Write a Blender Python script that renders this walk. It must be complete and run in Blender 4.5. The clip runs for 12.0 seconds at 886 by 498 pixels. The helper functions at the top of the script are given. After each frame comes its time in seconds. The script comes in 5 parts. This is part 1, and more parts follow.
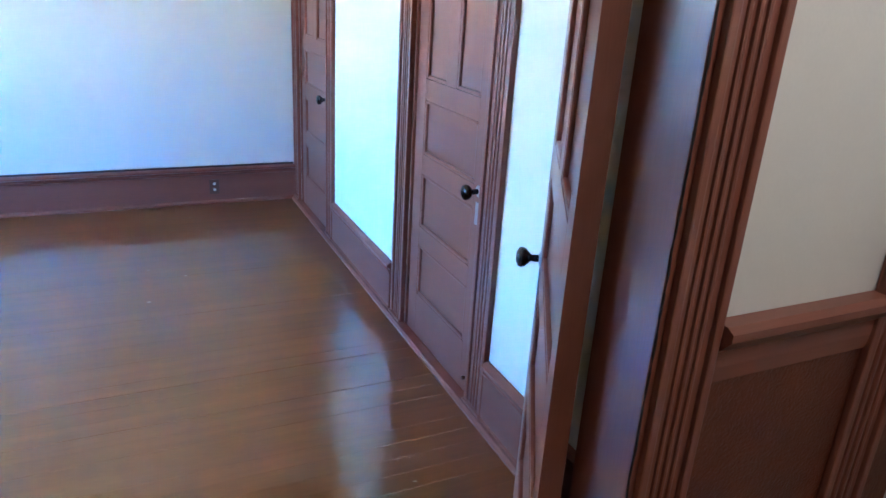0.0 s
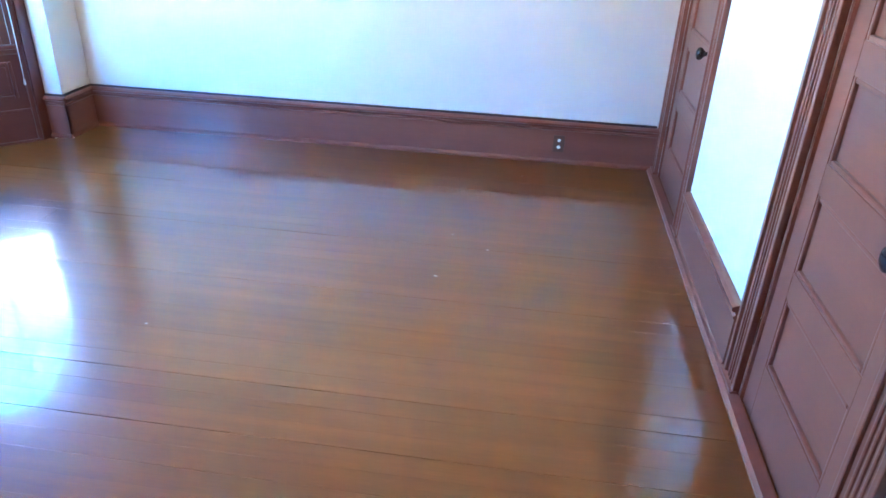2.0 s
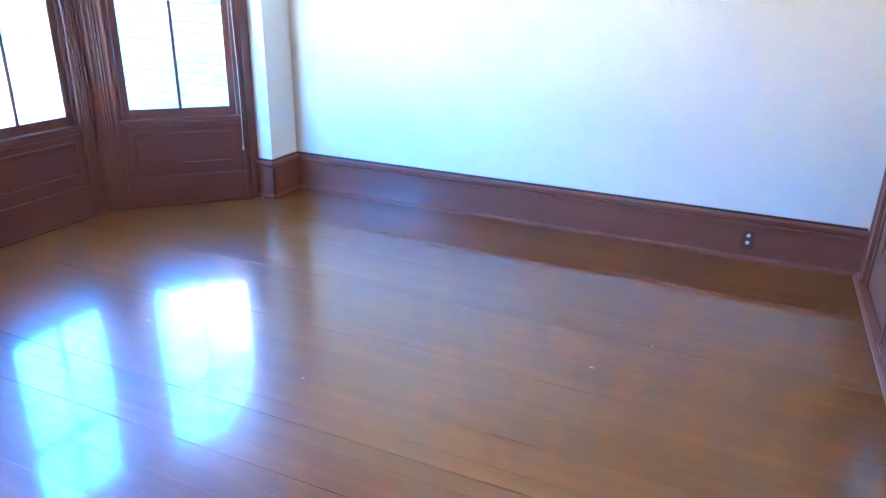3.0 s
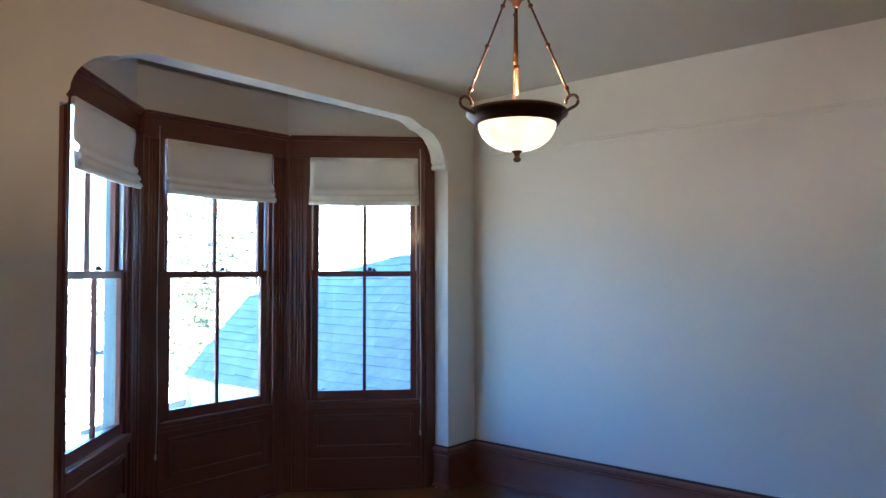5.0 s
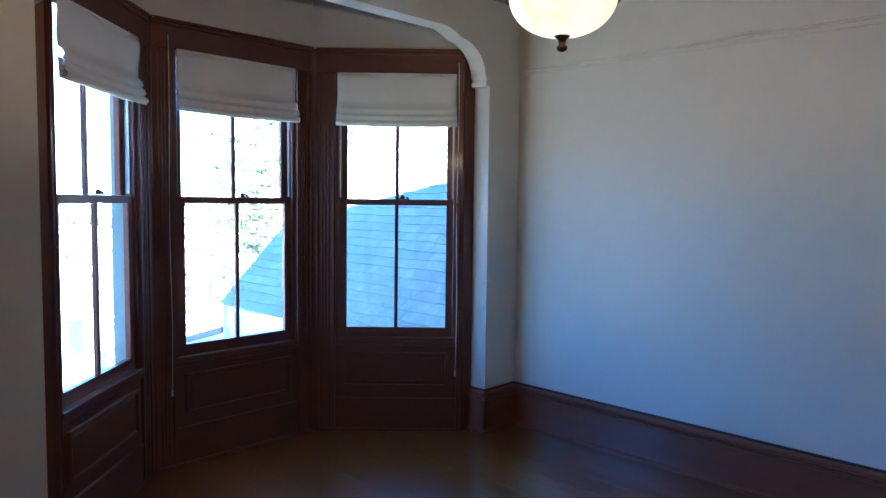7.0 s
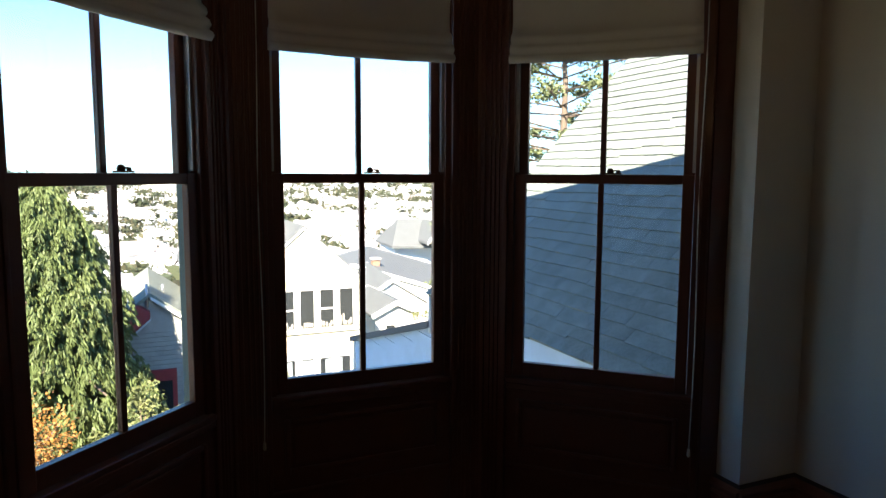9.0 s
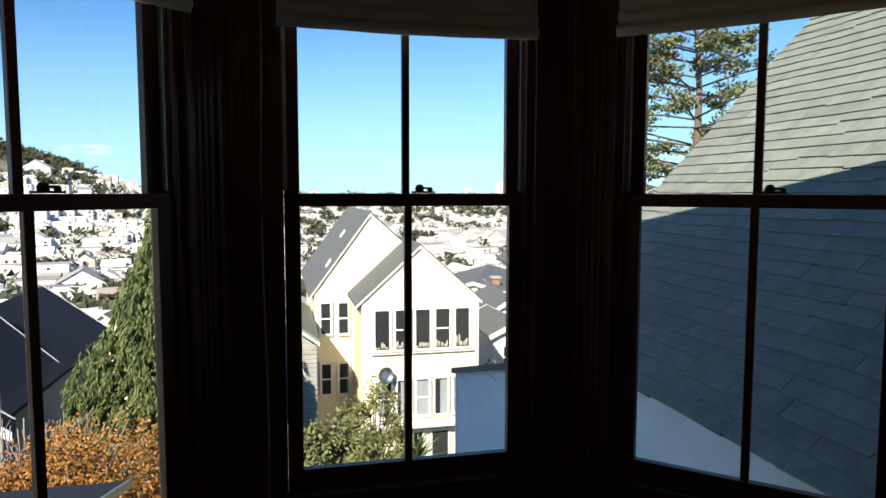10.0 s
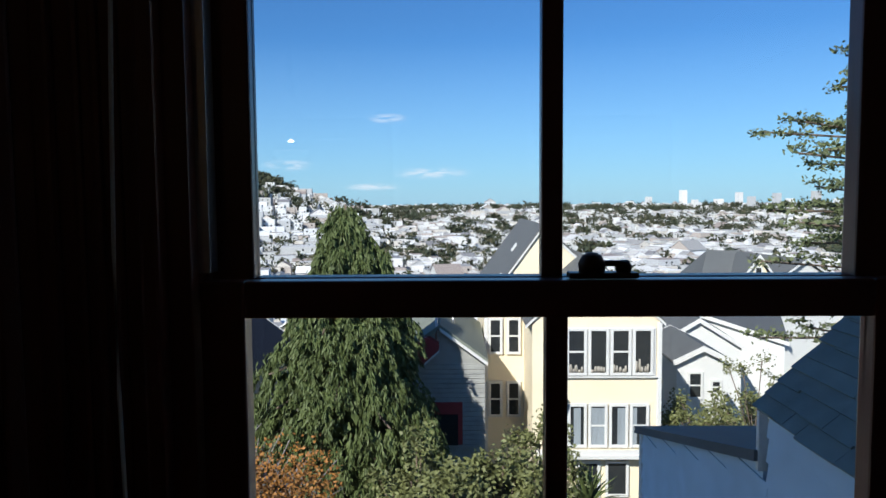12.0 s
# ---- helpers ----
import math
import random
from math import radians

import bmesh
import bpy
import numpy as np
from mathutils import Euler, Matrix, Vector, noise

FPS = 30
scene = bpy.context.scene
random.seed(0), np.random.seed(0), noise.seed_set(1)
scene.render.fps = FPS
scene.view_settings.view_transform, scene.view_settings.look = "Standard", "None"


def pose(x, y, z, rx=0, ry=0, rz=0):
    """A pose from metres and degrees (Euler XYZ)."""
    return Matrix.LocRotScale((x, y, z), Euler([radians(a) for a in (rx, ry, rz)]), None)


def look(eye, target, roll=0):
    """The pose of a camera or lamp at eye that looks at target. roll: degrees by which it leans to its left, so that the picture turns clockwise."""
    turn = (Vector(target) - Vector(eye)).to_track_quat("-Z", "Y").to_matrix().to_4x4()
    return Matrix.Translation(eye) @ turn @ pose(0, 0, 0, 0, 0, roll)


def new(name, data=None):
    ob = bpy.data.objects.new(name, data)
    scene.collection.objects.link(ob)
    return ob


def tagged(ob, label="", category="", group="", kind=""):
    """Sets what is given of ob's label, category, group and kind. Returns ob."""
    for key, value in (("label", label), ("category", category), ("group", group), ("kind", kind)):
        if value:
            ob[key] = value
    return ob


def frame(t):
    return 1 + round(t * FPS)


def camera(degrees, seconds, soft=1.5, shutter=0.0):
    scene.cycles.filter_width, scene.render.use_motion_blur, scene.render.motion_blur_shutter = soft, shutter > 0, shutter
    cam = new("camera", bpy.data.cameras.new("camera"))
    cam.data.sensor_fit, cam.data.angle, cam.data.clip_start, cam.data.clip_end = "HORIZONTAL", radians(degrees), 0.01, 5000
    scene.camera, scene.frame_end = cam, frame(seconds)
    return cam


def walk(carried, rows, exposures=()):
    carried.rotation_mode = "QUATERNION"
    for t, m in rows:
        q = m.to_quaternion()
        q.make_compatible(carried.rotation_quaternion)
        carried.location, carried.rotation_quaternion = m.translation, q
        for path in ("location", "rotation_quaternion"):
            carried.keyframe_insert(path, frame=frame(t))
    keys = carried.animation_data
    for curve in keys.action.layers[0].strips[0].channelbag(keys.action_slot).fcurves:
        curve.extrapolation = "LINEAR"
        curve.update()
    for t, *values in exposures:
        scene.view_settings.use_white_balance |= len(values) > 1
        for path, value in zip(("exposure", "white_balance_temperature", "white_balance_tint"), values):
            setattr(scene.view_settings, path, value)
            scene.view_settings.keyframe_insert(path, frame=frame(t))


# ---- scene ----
cam = camera(65.1, 12.0)
PATH = [
    (0, (-5.208, -2.612, 1.611), (-3.52, -3.419, 0.903), 3.5),
    (0.5, (-5.053, -2.775, 1.548), (-3.288, -3.2, 0.709), 4.1),
    (1, (-4.808, -2.889, 1.524), (-2.993, -3.031, 0.695), 4.4),
    (1.5, (-4.56, -2.993, 1.52), (-2.76, -2.925, 0.651), 3.9),
    (2, (-4.339, -3.016, 1.526), (-2.573, -2.794, 0.613), 2.3),
    (2.5, (-4.299, -2.985, 1.554), (-2.553, -2.558, 0.677), 1.8),
    (3, (-4.256, -3.095, 1.525), (-2.551, -2.345, 0.797), 1.2),
    (3.2, (-4.191, -3.050, 1.493), (-2.518, -2.170, 0.84), 0.9),
    (3.5, (-4.067, -3.022, 1.487), (-2.454, -1.977, 0.931), 0.6),
    (3.6, (-4.018, -3.009, 1.482), (-2.431, -1.904, 0.972), 0.6),
    (5.5, (-3.986, -3.112, 1.48), (-2.462, -1.83, 1.66), -0.9),
    (6, (-3.952, -3.082, 1.489), (-2.439, -1.792, 1.708), -0.9),
    (6.5, (-3.808, -2.998, 1.492), (-2.32, -1.663, 1.552), 0.2),
    (7, (-3.621, -2.867, 1.48), (-2.196, -1.47, 1.344), 0.7),
    (7.2, (-3.498, -2.782, 1.47), (-2.116, -1.348, 1.287), 1.0),
    (7.5, (-3.369, -2.626, 1.495), (-2.044, -1.148, 1.256), 0.9),
    (9.5, (-2.132, -1.609, 1.494), (-1.523, 0.287, 1.31), 0.3),
    (10, (-1.957, -1.228, 1.501), (-1.494, 0.71, 1.333), 0.1),
    (10.5, (-1.812, -0.867, 1.507), (-1.495, 1.102, 1.361), -0.3),
    (11, (-1.709, -0.507, 1.531), (-1.509, 1.479, 1.401), -1.0),
    (11.3, (-1.687, -0.292, 1.522), (-1.562, 1.7, 1.394), -1.3),
    (11.5, (-1.682, -0.175, 1.528), (-1.6, 1.819, 1.4), -0.9),
    (11.7, (-1.678, -0.044, 1.548), (-1.646, 1.952, 1.421), -0.6),
    (12, (-1.678, 0.121, 1.572), (-1.712, 2.116, 1.434), -0.4),
]
walk(cam, [(t, look(eye, target, roll)) for t, eye, target, roll in PATH], [(0, 7.4, 4450, 3), (0.5, 7.5, 4600, 6), (1.0, 7.6, 4800, 10), (1.5, 7.75, 5080, 10), (2.2, 7.8, 5120, 10), (3.0, 7.75, 4950, 10), (3.6, 7.25, 4750, 10), (5.4, 5.2, 5650, 10), (6.5, 5.15, 5100, 10), (7.5, 5.1, 5050, 10), (9.3, 2.15, 7500, 10), (10.0, 1.35, 7250, 10), (10.6, 1.03, 6950, 10), (12, 0.68, 6150, 10)])

# ---- light ----
SUN_DIR = Vector((-0.43, -0.67, 0.60)).normalized()      # towards the sun, behind the house
world = bpy.data.worlds.new("world")
scene.world = world
world.use_nodes = True
wn = world.node_tree
sky = wn.nodes.new("ShaderNodeTexSky")
sky.sky_type = "NISHITA"
sky.sun_disc = False
sky.sun_elevation = math.asin(SUN_DIR.z)
sky.air_density, sky.dust_density, sky.ozone_density = 1.0, 0.15, 3.0
sky.sun_rotation = math.atan2(SUN_DIR.x, SUN_DIR.y)
wn.nodes["Background"].inputs[1].default_value = 0.060
# a few small thin clouds low over the horizon
wco, wmp, wno, wra = (wn.nodes.new(k) for k in ("ShaderNodeTexCoord", "ShaderNodeMapping", "ShaderNodeTexNoise", "ShaderNodeMapRange"))
wmp.inputs["Scale"].default_value = (30.0, 30.0, 150.0)
wno.inputs["Scale"].default_value, wno.inputs["Detail"].default_value = 1.6, 5.0
wra.inputs["From Min"].default_value, wra.inputs["From Max"].default_value = 0.36, 0.62
wsp, wmi, wmx = (wn.nodes.new(k) for k in ("ShaderNodeSeparateXYZ", "ShaderNodeMath", "ShaderNodeMix"))
wmi.operation = "MULTIPLY"
wmx.data_type = "RGBA"
wmx.inputs["B"].default_value = (10.5, 10.5, 11.0, 1)
wn.links.new(wco.outputs["Generated"], wmp.inputs[0])
wn.links.new(wmp.outputs[0], wno.inputs["Vector"])
wn.links.new(wno.outputs["Fac"], wra.inputs["Value"])
wn.links.new(wco.outputs["Generated"], wsp.inputs[0])
puffs = None
for way, wide, high in (((-0.232, 0.971, 0.051), 0.040, 0.0085), ((-0.032, 0.999, 0.0397), 0.060, 0.0095), ((-0.094, 0.989, 0.117), 0.030, 0.008),
                        ((-0.116, 0.993, 0.0205), 0.045, 0.006), ((-0.47, 0.88, 0.085), 0.06, 0.012)):
    sub, mul, ln, fade = (wn.nodes.new(k) for k in ("ShaderNodeVectorMath", "ShaderNodeVectorMath", "ShaderNodeVectorMath", "ShaderNodeMapRange"))
    sub.operation, mul.operation, ln.operation = "SUBTRACT", "MULTIPLY", "LENGTH"
    sub.inputs[1].default_value = way
    mul.inputs[1].default_value = (1 / wide, 1 / wide, 1 / high)
    fade.inputs["From Min"].default_value, fade.inputs["From Max"].default_value = 1.0, 0.15
    fade.inputs["To Max"].default_value = 0.75
    wn.links.new(wco.outputs["Generated"], sub.inputs[0])
    wn.links.new(sub.outputs[0], mul.inputs[0])
    wn.links.new(mul.outputs[0], ln.inputs[0])
    wn.links.new(ln.outputs["Value"], fade.inputs["Value"])
    if puffs is None:
        puffs = fade.outputs[0]
    else:
        mx = wn.nodes.new("ShaderNodeMath")
        mx.operation = "MAXIMUM"
        wn.links.new(puffs, mx.inputs[0])
        wn.links.new(fade.outputs[0], mx.inputs[1])
        puffs = mx.outputs[0]
wn.links.new(wra.outputs[0], wmi.inputs[0])
wn.links.new(puffs, wmi.inputs[1])
wn.links.new(wmi.outputs[0], wmx.inputs["Factor"])
wtint = wn.nodes.new("ShaderNodeMix")
wtint.data_type, wtint.blend_type = "RGBA", "MULTIPLY"
wtint.inputs["Factor"].default_value = 1.0
wtint.inputs["B"].default_value = (0.50, 0.89, 1.28, 1)
wn.links.new(sky.outputs[0], wtint.inputs["A"])
# pale blue haze that thickens towards the horizon
whz, wha = wn.nodes.new("ShaderNodeMapRange"), wn.nodes.new("ShaderNodeMix")
whz.inputs["From Min"].default_value, whz.inputs["From Max"].default_value = 0.22, -0.02
whz.inputs["To Max"].default_value = 0.62
wha.data_type = "RGBA"
wha.inputs["B"].default_value = (4.6, 7.2, 9.8, 1)
wn.links.new(wsp.outputs["Z"], whz.inputs["Value"])
wn.links.new(whz.outputs[0], wha.inputs["Factor"])
wn.links.new(wtint.outputs["Result"], wha.inputs["A"])
wn.links.new(wha.outputs["Result"], wmx.inputs["A"])
wn.links.new(wmx.outputs["Result"], wn.nodes["Background"].inputs[0])
sun = new("sun", bpy.data.lights.new("sun", "SUN"))
sun.data.energy, sun.data.angle, sun.data.color = 4.6, radians(0.5), (1.0, 0.94, 0.86)
sun.matrix_world = look((0, 0, 60), Vector((0, 0, 60)) - SUN_DIR)

# ---- materials ----
def material(name, colour, rough=0.6, metal=0.0, vary=0.12, scale=6.0, fine=90.0, bump=0.05, stretch=(1, 1, 1), coat=0.0,
             island=0.0, spec=0.5, gloss_vary=0.08):
    """A surface with variation at two scales: stains and grain, on colour, gloss and relief."""
    m = bpy.data.materials.new(name)
    m.use_nodes = True
    n, l = m.node_tree.nodes, m.node_tree.links
    b = n["Principled BSDF"]
    co = n.new("ShaderNodeTexCoord")
    mp = n.new("ShaderNodeMapping")
    mp.inputs["Scale"].default_value = stretch
    l.new(co.outputs["Object"], mp.inputs[0])
    if island:                                       # no two pieces share their grain
        oi, mul = n.new("ShaderNodeObjectInfo"), n.new("ShaderNodeVectorMath")
        mul.operation = "MULTIPLY"
        mul.inputs[1].default_value = (71.0, 113.0, 37.0)
        l.new(oi.outputs["Random"], mul.inputs[0])
        l.new(mul.outputs[0], mp.inputs["Location"])
    big, small = n.new("ShaderNodeTexNoise"), n.new("ShaderNodeTexNoise")
    for tex, s, d in ((big, scale, 4.0), (small, fine, 3.0)):
        tex.inputs["Scale"].default_value, tex.inputs["Detail"].default_value = s, d
        l.new(mp.outputs[0], tex.inputs["Vector"])
    mix = n.new("ShaderNodeMath")
    mix.operation = "MULTIPLY_ADD"
    mix.inputs[1].default_value = 0.6
    half = n.new("ShaderNodeMath")
    half.operation = "MULTIPLY"
    half.inputs[1].default_value = 0.4
    l.new(small.outputs["Fac"], half.inputs[0])
    l.new(big.outputs["Fac"], mix.inputs[0])
    l.new(half.outputs[0], mix.inputs[2])
    value = mix
    if island:
        info = n.new("ShaderNodeObjectInfo")
        add = n.new("ShaderNodeMath")
        add.operation = "MULTIPLY_ADD"
        add.inputs[1].default_value = island
        l.new(info.outputs["Random"], add.inputs[0])
        l.new(mix.outputs[0], add.inputs[2])
        value = add
    ramp = n.new("ShaderNodeValToRGB")
    c = Vector(colour[:3])
    ramp.color_ramp.elements[0].position, ramp.color_ramp.elements[1].position = 0.3, 0.72 + island
    ramp.color_ramp.elements[0].color = (*(c * (1 - vary)), 1)
    ramp.color_ramp.elements[1].color = (*[min(0.95, v) for v in c * (1 + vary)], 1)
    l.new(value.outputs[0], ramp.inputs[0])
    l.new(ramp.outputs[0], b.inputs["Base Color"])
    rr = n.new("ShaderNodeMapRange")
    rr.inputs["To Min"].default_value, rr.inputs["To Max"].default_value = max(0.02, rough - gloss_vary), min(1, rough + gloss_vary)
    l.new(big.outputs["Fac"], rr.inputs["Value"])
    l.new(rr.outputs[0], b.inputs["Roughness"])
    b.inputs["Metallic"].default_value = metal
    b.inputs["Coat Weight"].default_value = coat
    b.inputs["Coat Roughness"].default_value = 0.12
    b.inputs["Specular IOR Level"].default_value = spec
    if bump:
        bp = n.new("ShaderNodeBump")
        bp.inputs["Strength"].default_value, bp.inputs["Distance"].default_value = bump, 0.01
        l.new(mix.outputs[0], bp.inputs["Height"])
        l.new(bp.outputs[0], b.inputs["Normal"])
    return m


def glass_material(name):
    m = bpy.data.materials.new(name)
    m.use_nodes = True
    n, l = m.node_tree.nodes, m.node_tree.links
    clear, gloss, mix = n.new("ShaderNodeBsdfTransparent"), n.new("ShaderNodeBsdfGlossy"), n.new("ShaderNodeMixShader")
    clear.inputs[0].default_value = (0.97, 0.985, 0.98, 1)
    gloss.inputs["Roughness"].default_value = 0.01
    lw, pw = n.new("ShaderNodeLayerWeight"), n.new("ShaderNodeMath")
    lw.inputs[0].default_value = 0.5
    pw.operation = "POWER"
    pw.inputs[1].default_value = 4.0
    sc = n.new("ShaderNodeMath")
    sc.operation = "MULTIPLY_ADD"
    sc.inputs[1].default_value, sc.inputs[2].default_value = 0.30, 0.02
    l.new(lw.outputs["Facing"], pw.inputs[0])
    l.new(pw.outputs[0], sc.inputs[0])
    l.new(sc.outputs[0], mix.inputs[0])
    l.new(clear.outputs[0], mix.inputs[1])
    l.new(gloss.outputs[0], mix.inputs[2])
    l.new(mix.outputs[0], n["Material Output"].inputs[0])
    return m


def glow_material(name, colour, strength):
    m = bpy.data.materials.new(name)
    m.use_nodes = True
    b = m.node_tree.nodes["Principled BSDF"]
    b.inputs["Base Color"].default_value = (0.9, 0.86, 0.76, 1)
    b.inputs["Roughness"].default_value = 0.35
    n, l = m.node_tree.nodes, m.node_tree.links
    co, tex, ramp = n.new("ShaderNodeTexCoord"), n.new("ShaderNodeTexNoise"), n.new("ShaderNodeValToRGB")
    tex.inputs["Scale"].default_value, tex.inputs["Detail"].default_value = 22.0, 4.0
    ramp.color_ramp.elements[0].position, ramp.color_ramp.elements[1].position = 0.35, 0.65
    ramp.color_ramp.elements[0].color = (*[0.72 * v for v in colour], 1)
    ramp.color_ramp.elements[1].color = (*colour, 1)
    l.new(co.outputs["Object"], tex.inputs["Vector"])
    l.new(tex.outputs["Fac"], ramp.inputs[0])
    l.new(ramp.outputs[0], b.inputs["Emission Color"])
    b.inputs["Emission Strength"].default_value = strength
    return m


PLASTER = material("plaster_cream", (0.68, 0.655, 0.595), 0.75, vary=0.03, scale=1.5, fine=140, bump=0.06)
# darker than the walls and yellowed: the lamp's warm glow is in the colour
PLASTER_CEIL = material("lamp_warmed_ceiling_paint", (0.53, 0.495, 0.43), 0.8, vary=0.04, scale=1.2, fine=120, bump=0.05)
WOOD = material("stained_redwood", (0.195, 0.069, 0.041), 0.34, vary=0.13, scale=1.1, fine=34, bump=0.006, stretch=(11, 11, 0.5), coat=0.22, gloss_vary=0.025)
WOOD_H = material("stained_redwood_level", (0.190, 0.066, 0.039), 0.34, vary=0.13, scale=1.1, fine=34, bump=0.006, stretch=(0.5, 0.5, 11), coat=0.22, gloss_vary=0.025)

# the same redwood for the bay, its backlit shade put into a darker colour
BAY_WOOD = material("backlit_redwood", (0.118, 0.035, 0.022), 0.36, vary=0.14, scale=1.1, fine=34, bump=0.006, stretch=(11, 11, 0.5), coat=0.15, gloss_vary=0.025, spec=0.4)
BAY_WOOD_H = material("backlit_redwood_level", (0.118, 0.035, 0.022), 0.36, vary=0.14, scale=1.1, fine=34, bump=0.006, stretch=(0.5, 0.5, 11), coat=0.15, gloss_vary=0.025, spec=0.4)


def floor_material(name):
    """Old fir under thick varnish: long grain, planks of slightly different tone, short dark checks, pale nicks."""
    m = material(name, (0.172, 0.054, 0.0080), 0.30, vary=0.26, scale=2.6, fine=45, bump=0.0, stretch=(9, 0.4, 1), coat=0.85, island=0.16, gloss_vary=0.02, spec=0.35)
    n, l = m.node_tree.nodes, m.node_tree.links
    b = n["Principled BSDF"]
    b.inputs["Coat Roughness"].default_value = 0.095
    base = b.inputs["Base Color"].links[0].from_socket
    geo = n.new("ShaderNodeNewGeometry")

    def marks(size, scale, low, high):
        mp, tex, rg = n.new("ShaderNodeMapping"), n.new("ShaderNodeTexNoise"), n.new("ShaderNodeMapRange")
        mp.inputs["Scale"].default_value = size
        tex.inputs["Scale"].default_value, tex.inputs["Detail"].default_value = scale, 1.0
        rg.inputs["From Min"].default_value, rg.inputs["From Max"].default_value = low, high
        l.new(geo.outputs["Position"], mp.inputs[0])
        l.new(mp.outputs[0], tex.inputs["Vector"])
        l.new(tex.outputs["Fac"], rg.inputs["Value"])
        return rg.outputs[0]

    for fac, colour in ((marks((60, 1.6, 1), 1.0, 0.76, 0.80), (0.035, 0.013, 0.006, 1)), (marks((30, 16, 1), 1.0, 0.80, 0.83), (0.42, 0.33, 0.26, 1))):
        mix = n.new("ShaderNodeMix")
        mix.data_type = "RGBA"
        mix.inputs["B"].default_value = colour
        l.new(fac, mix.inputs["Factor"])
        l.new(base, mix.inputs["A"])
        base = mix.outputs["Result"]
    l.new(base, b.inputs["Base Color"])
    # the varnish lies in slow waves
    mp, tex, bp = n.new("ShaderNodeMapping"), n.new("ShaderNodeTexNoise"), n.new("ShaderNodeBump")
    mp.inputs["Scale"].default_value = (12, 1.2, 1)
    tex.inputs["Scale"].default_value, tex.inputs["Detail"].default_value = 1.0, 1.0
    bp.inputs["Strength"].default_value, bp.inputs["Distance"].default_value = 0.018, 0.01
    l.new(geo.outputs["Position"], mp.inputs[0])
    l.new(mp.outputs[0], tex.inputs["Vector"])
    l.new(tex.outputs["Fac"], bp.inputs["Height"])
    l.new(bp.outputs[0], b.inputs["Coat Normal"])
    return m


PLANK = floor_material("varnished_fir_plank")
GAP = material("dark_joint", (0.02, 0.012, 0.008), 0.8, vary=0.2)
DARKSTRIP = material("dark_top_strip", (0.035, 0.018, 0.014), 0.55, vary=0.3, scale=5)
GLASS = glass_material("window_glass")
BLACK = material("black_knob", (0.012, 0.011, 0.012), 0.16, vary=0.2, bump=0.0)
STEEL = material("worn_steel", (0.42, 0.43, 0.45), 0.38, metal=1.0, vary=0.15, bump=0.02)
BRONZE = material("bronze", (0.085, 0.040, 0.022), 0.40, metal=0.8, vary=0.3, scale=20, bump=0.03)
LINEN = material("linen_blind", (0.66, 0.64, 0.58), 0.9, vary=0.06, scale=3, fine=260, bump=0.12)
BOWL = glow_material("lit_alabaster_glass", (1.0, 0.71, 0.38), 0.050)
WHITE_PLASTIC = material("white_plastic", (0.75, 0.74, 0.70), 0.4, vary=0.04, bump=0.0)
OUTER_TRIM = material("outer_trim_paint", (0.13, 0.20, 0.20), 0.6, vary=0.08)
OUTLET = material("brown_outlet_plate", (0.11, 0.05, 0.03), 0.4, vary=0.1, bump=0.0)
LINCRUSTA = material("embossed_red_brown", (0.105, 0.028, 0.012), 0.40, vary=0.3, scale=14, fine=160, bump=0.5)
LAMP_W = 0.85

# ---- builders ----
def mesh_of(bm, name):
    me = bpy.data.meshes.new(name)
    bm.normal_update()
    bm.to_mesh(me)
    bm.free()
    return me


def box(bm, lo, hi, m=None, bevel=0.0):
    """A box from corner to corner, under the matrix m, its edges rounded by bevel."""
    r = bmesh.ops.create_cube(bm, size=1.0)
    vs = r["verts"]
    lo, hi = Vector(lo), Vector(hi)
    for v in vs:
        v.co = Vector([lo[i] + (v.co[i] + 0.5) * (hi[i] - lo[i]) for i in range(3)])
    if bevel:
        es = list({e for v in vs for e in v.link_edges})
        out = bmesh.ops.bevel(bm, geom=es, offset=bevel, segments=2, profile=0.6, affect="EDGES")
        vs = list({v for f in out["faces"] for v in f.verts} | {v for v in vs if v.is_valid})
    if m is not None:
        bmesh.ops.transform(bm, matrix=m, verts=vs)
    return bm


def part(name, bm, mat, parent=None, label=""):
    ob = new(name, mesh_of(bm, name))
    if mat is not None:
        ob.data.materials.append(mat)
    ob.parent = parent
    if label:
        ob["label"] = label
    return ob


def thing(name, label, category, group="", m=None):
    ob = new(name)
    ob.empty_display_size = 0.1
    if m is not None:
        ob.matrix_world = m
    return tagged(ob, label, category, group)


def setting(name, bm, mat, label="", category=""):
    return tagged(part(name, bm, mat), label, category, "", "structure")


def lathe(bm, profile, m=None, seg=32):
    """Turns a profile of (radius, height) round z."""
    rings = []
    for rad, z in profile:
        rings.append([bm.verts.new((rad * math.cos(2 * math.pi * i / seg), rad * math.sin(2 * math.pi * i / seg), z)) for i in range(seg)])
    for a, b in zip(rings, rings[1:]):
        for i in range(seg):
            f = bm.faces.new((a[i], a[(i + 1) % seg], b[(i + 1) % seg], b[i]))
            f.smooth = True
    for ring in (rings[0][::-1], rings[-1]):
        bm.faces.new(ring)
    if m is not None:
        bmesh.ops.transform(bm, matrix=m, verts=[v for r in rings for v in r])
    return bm


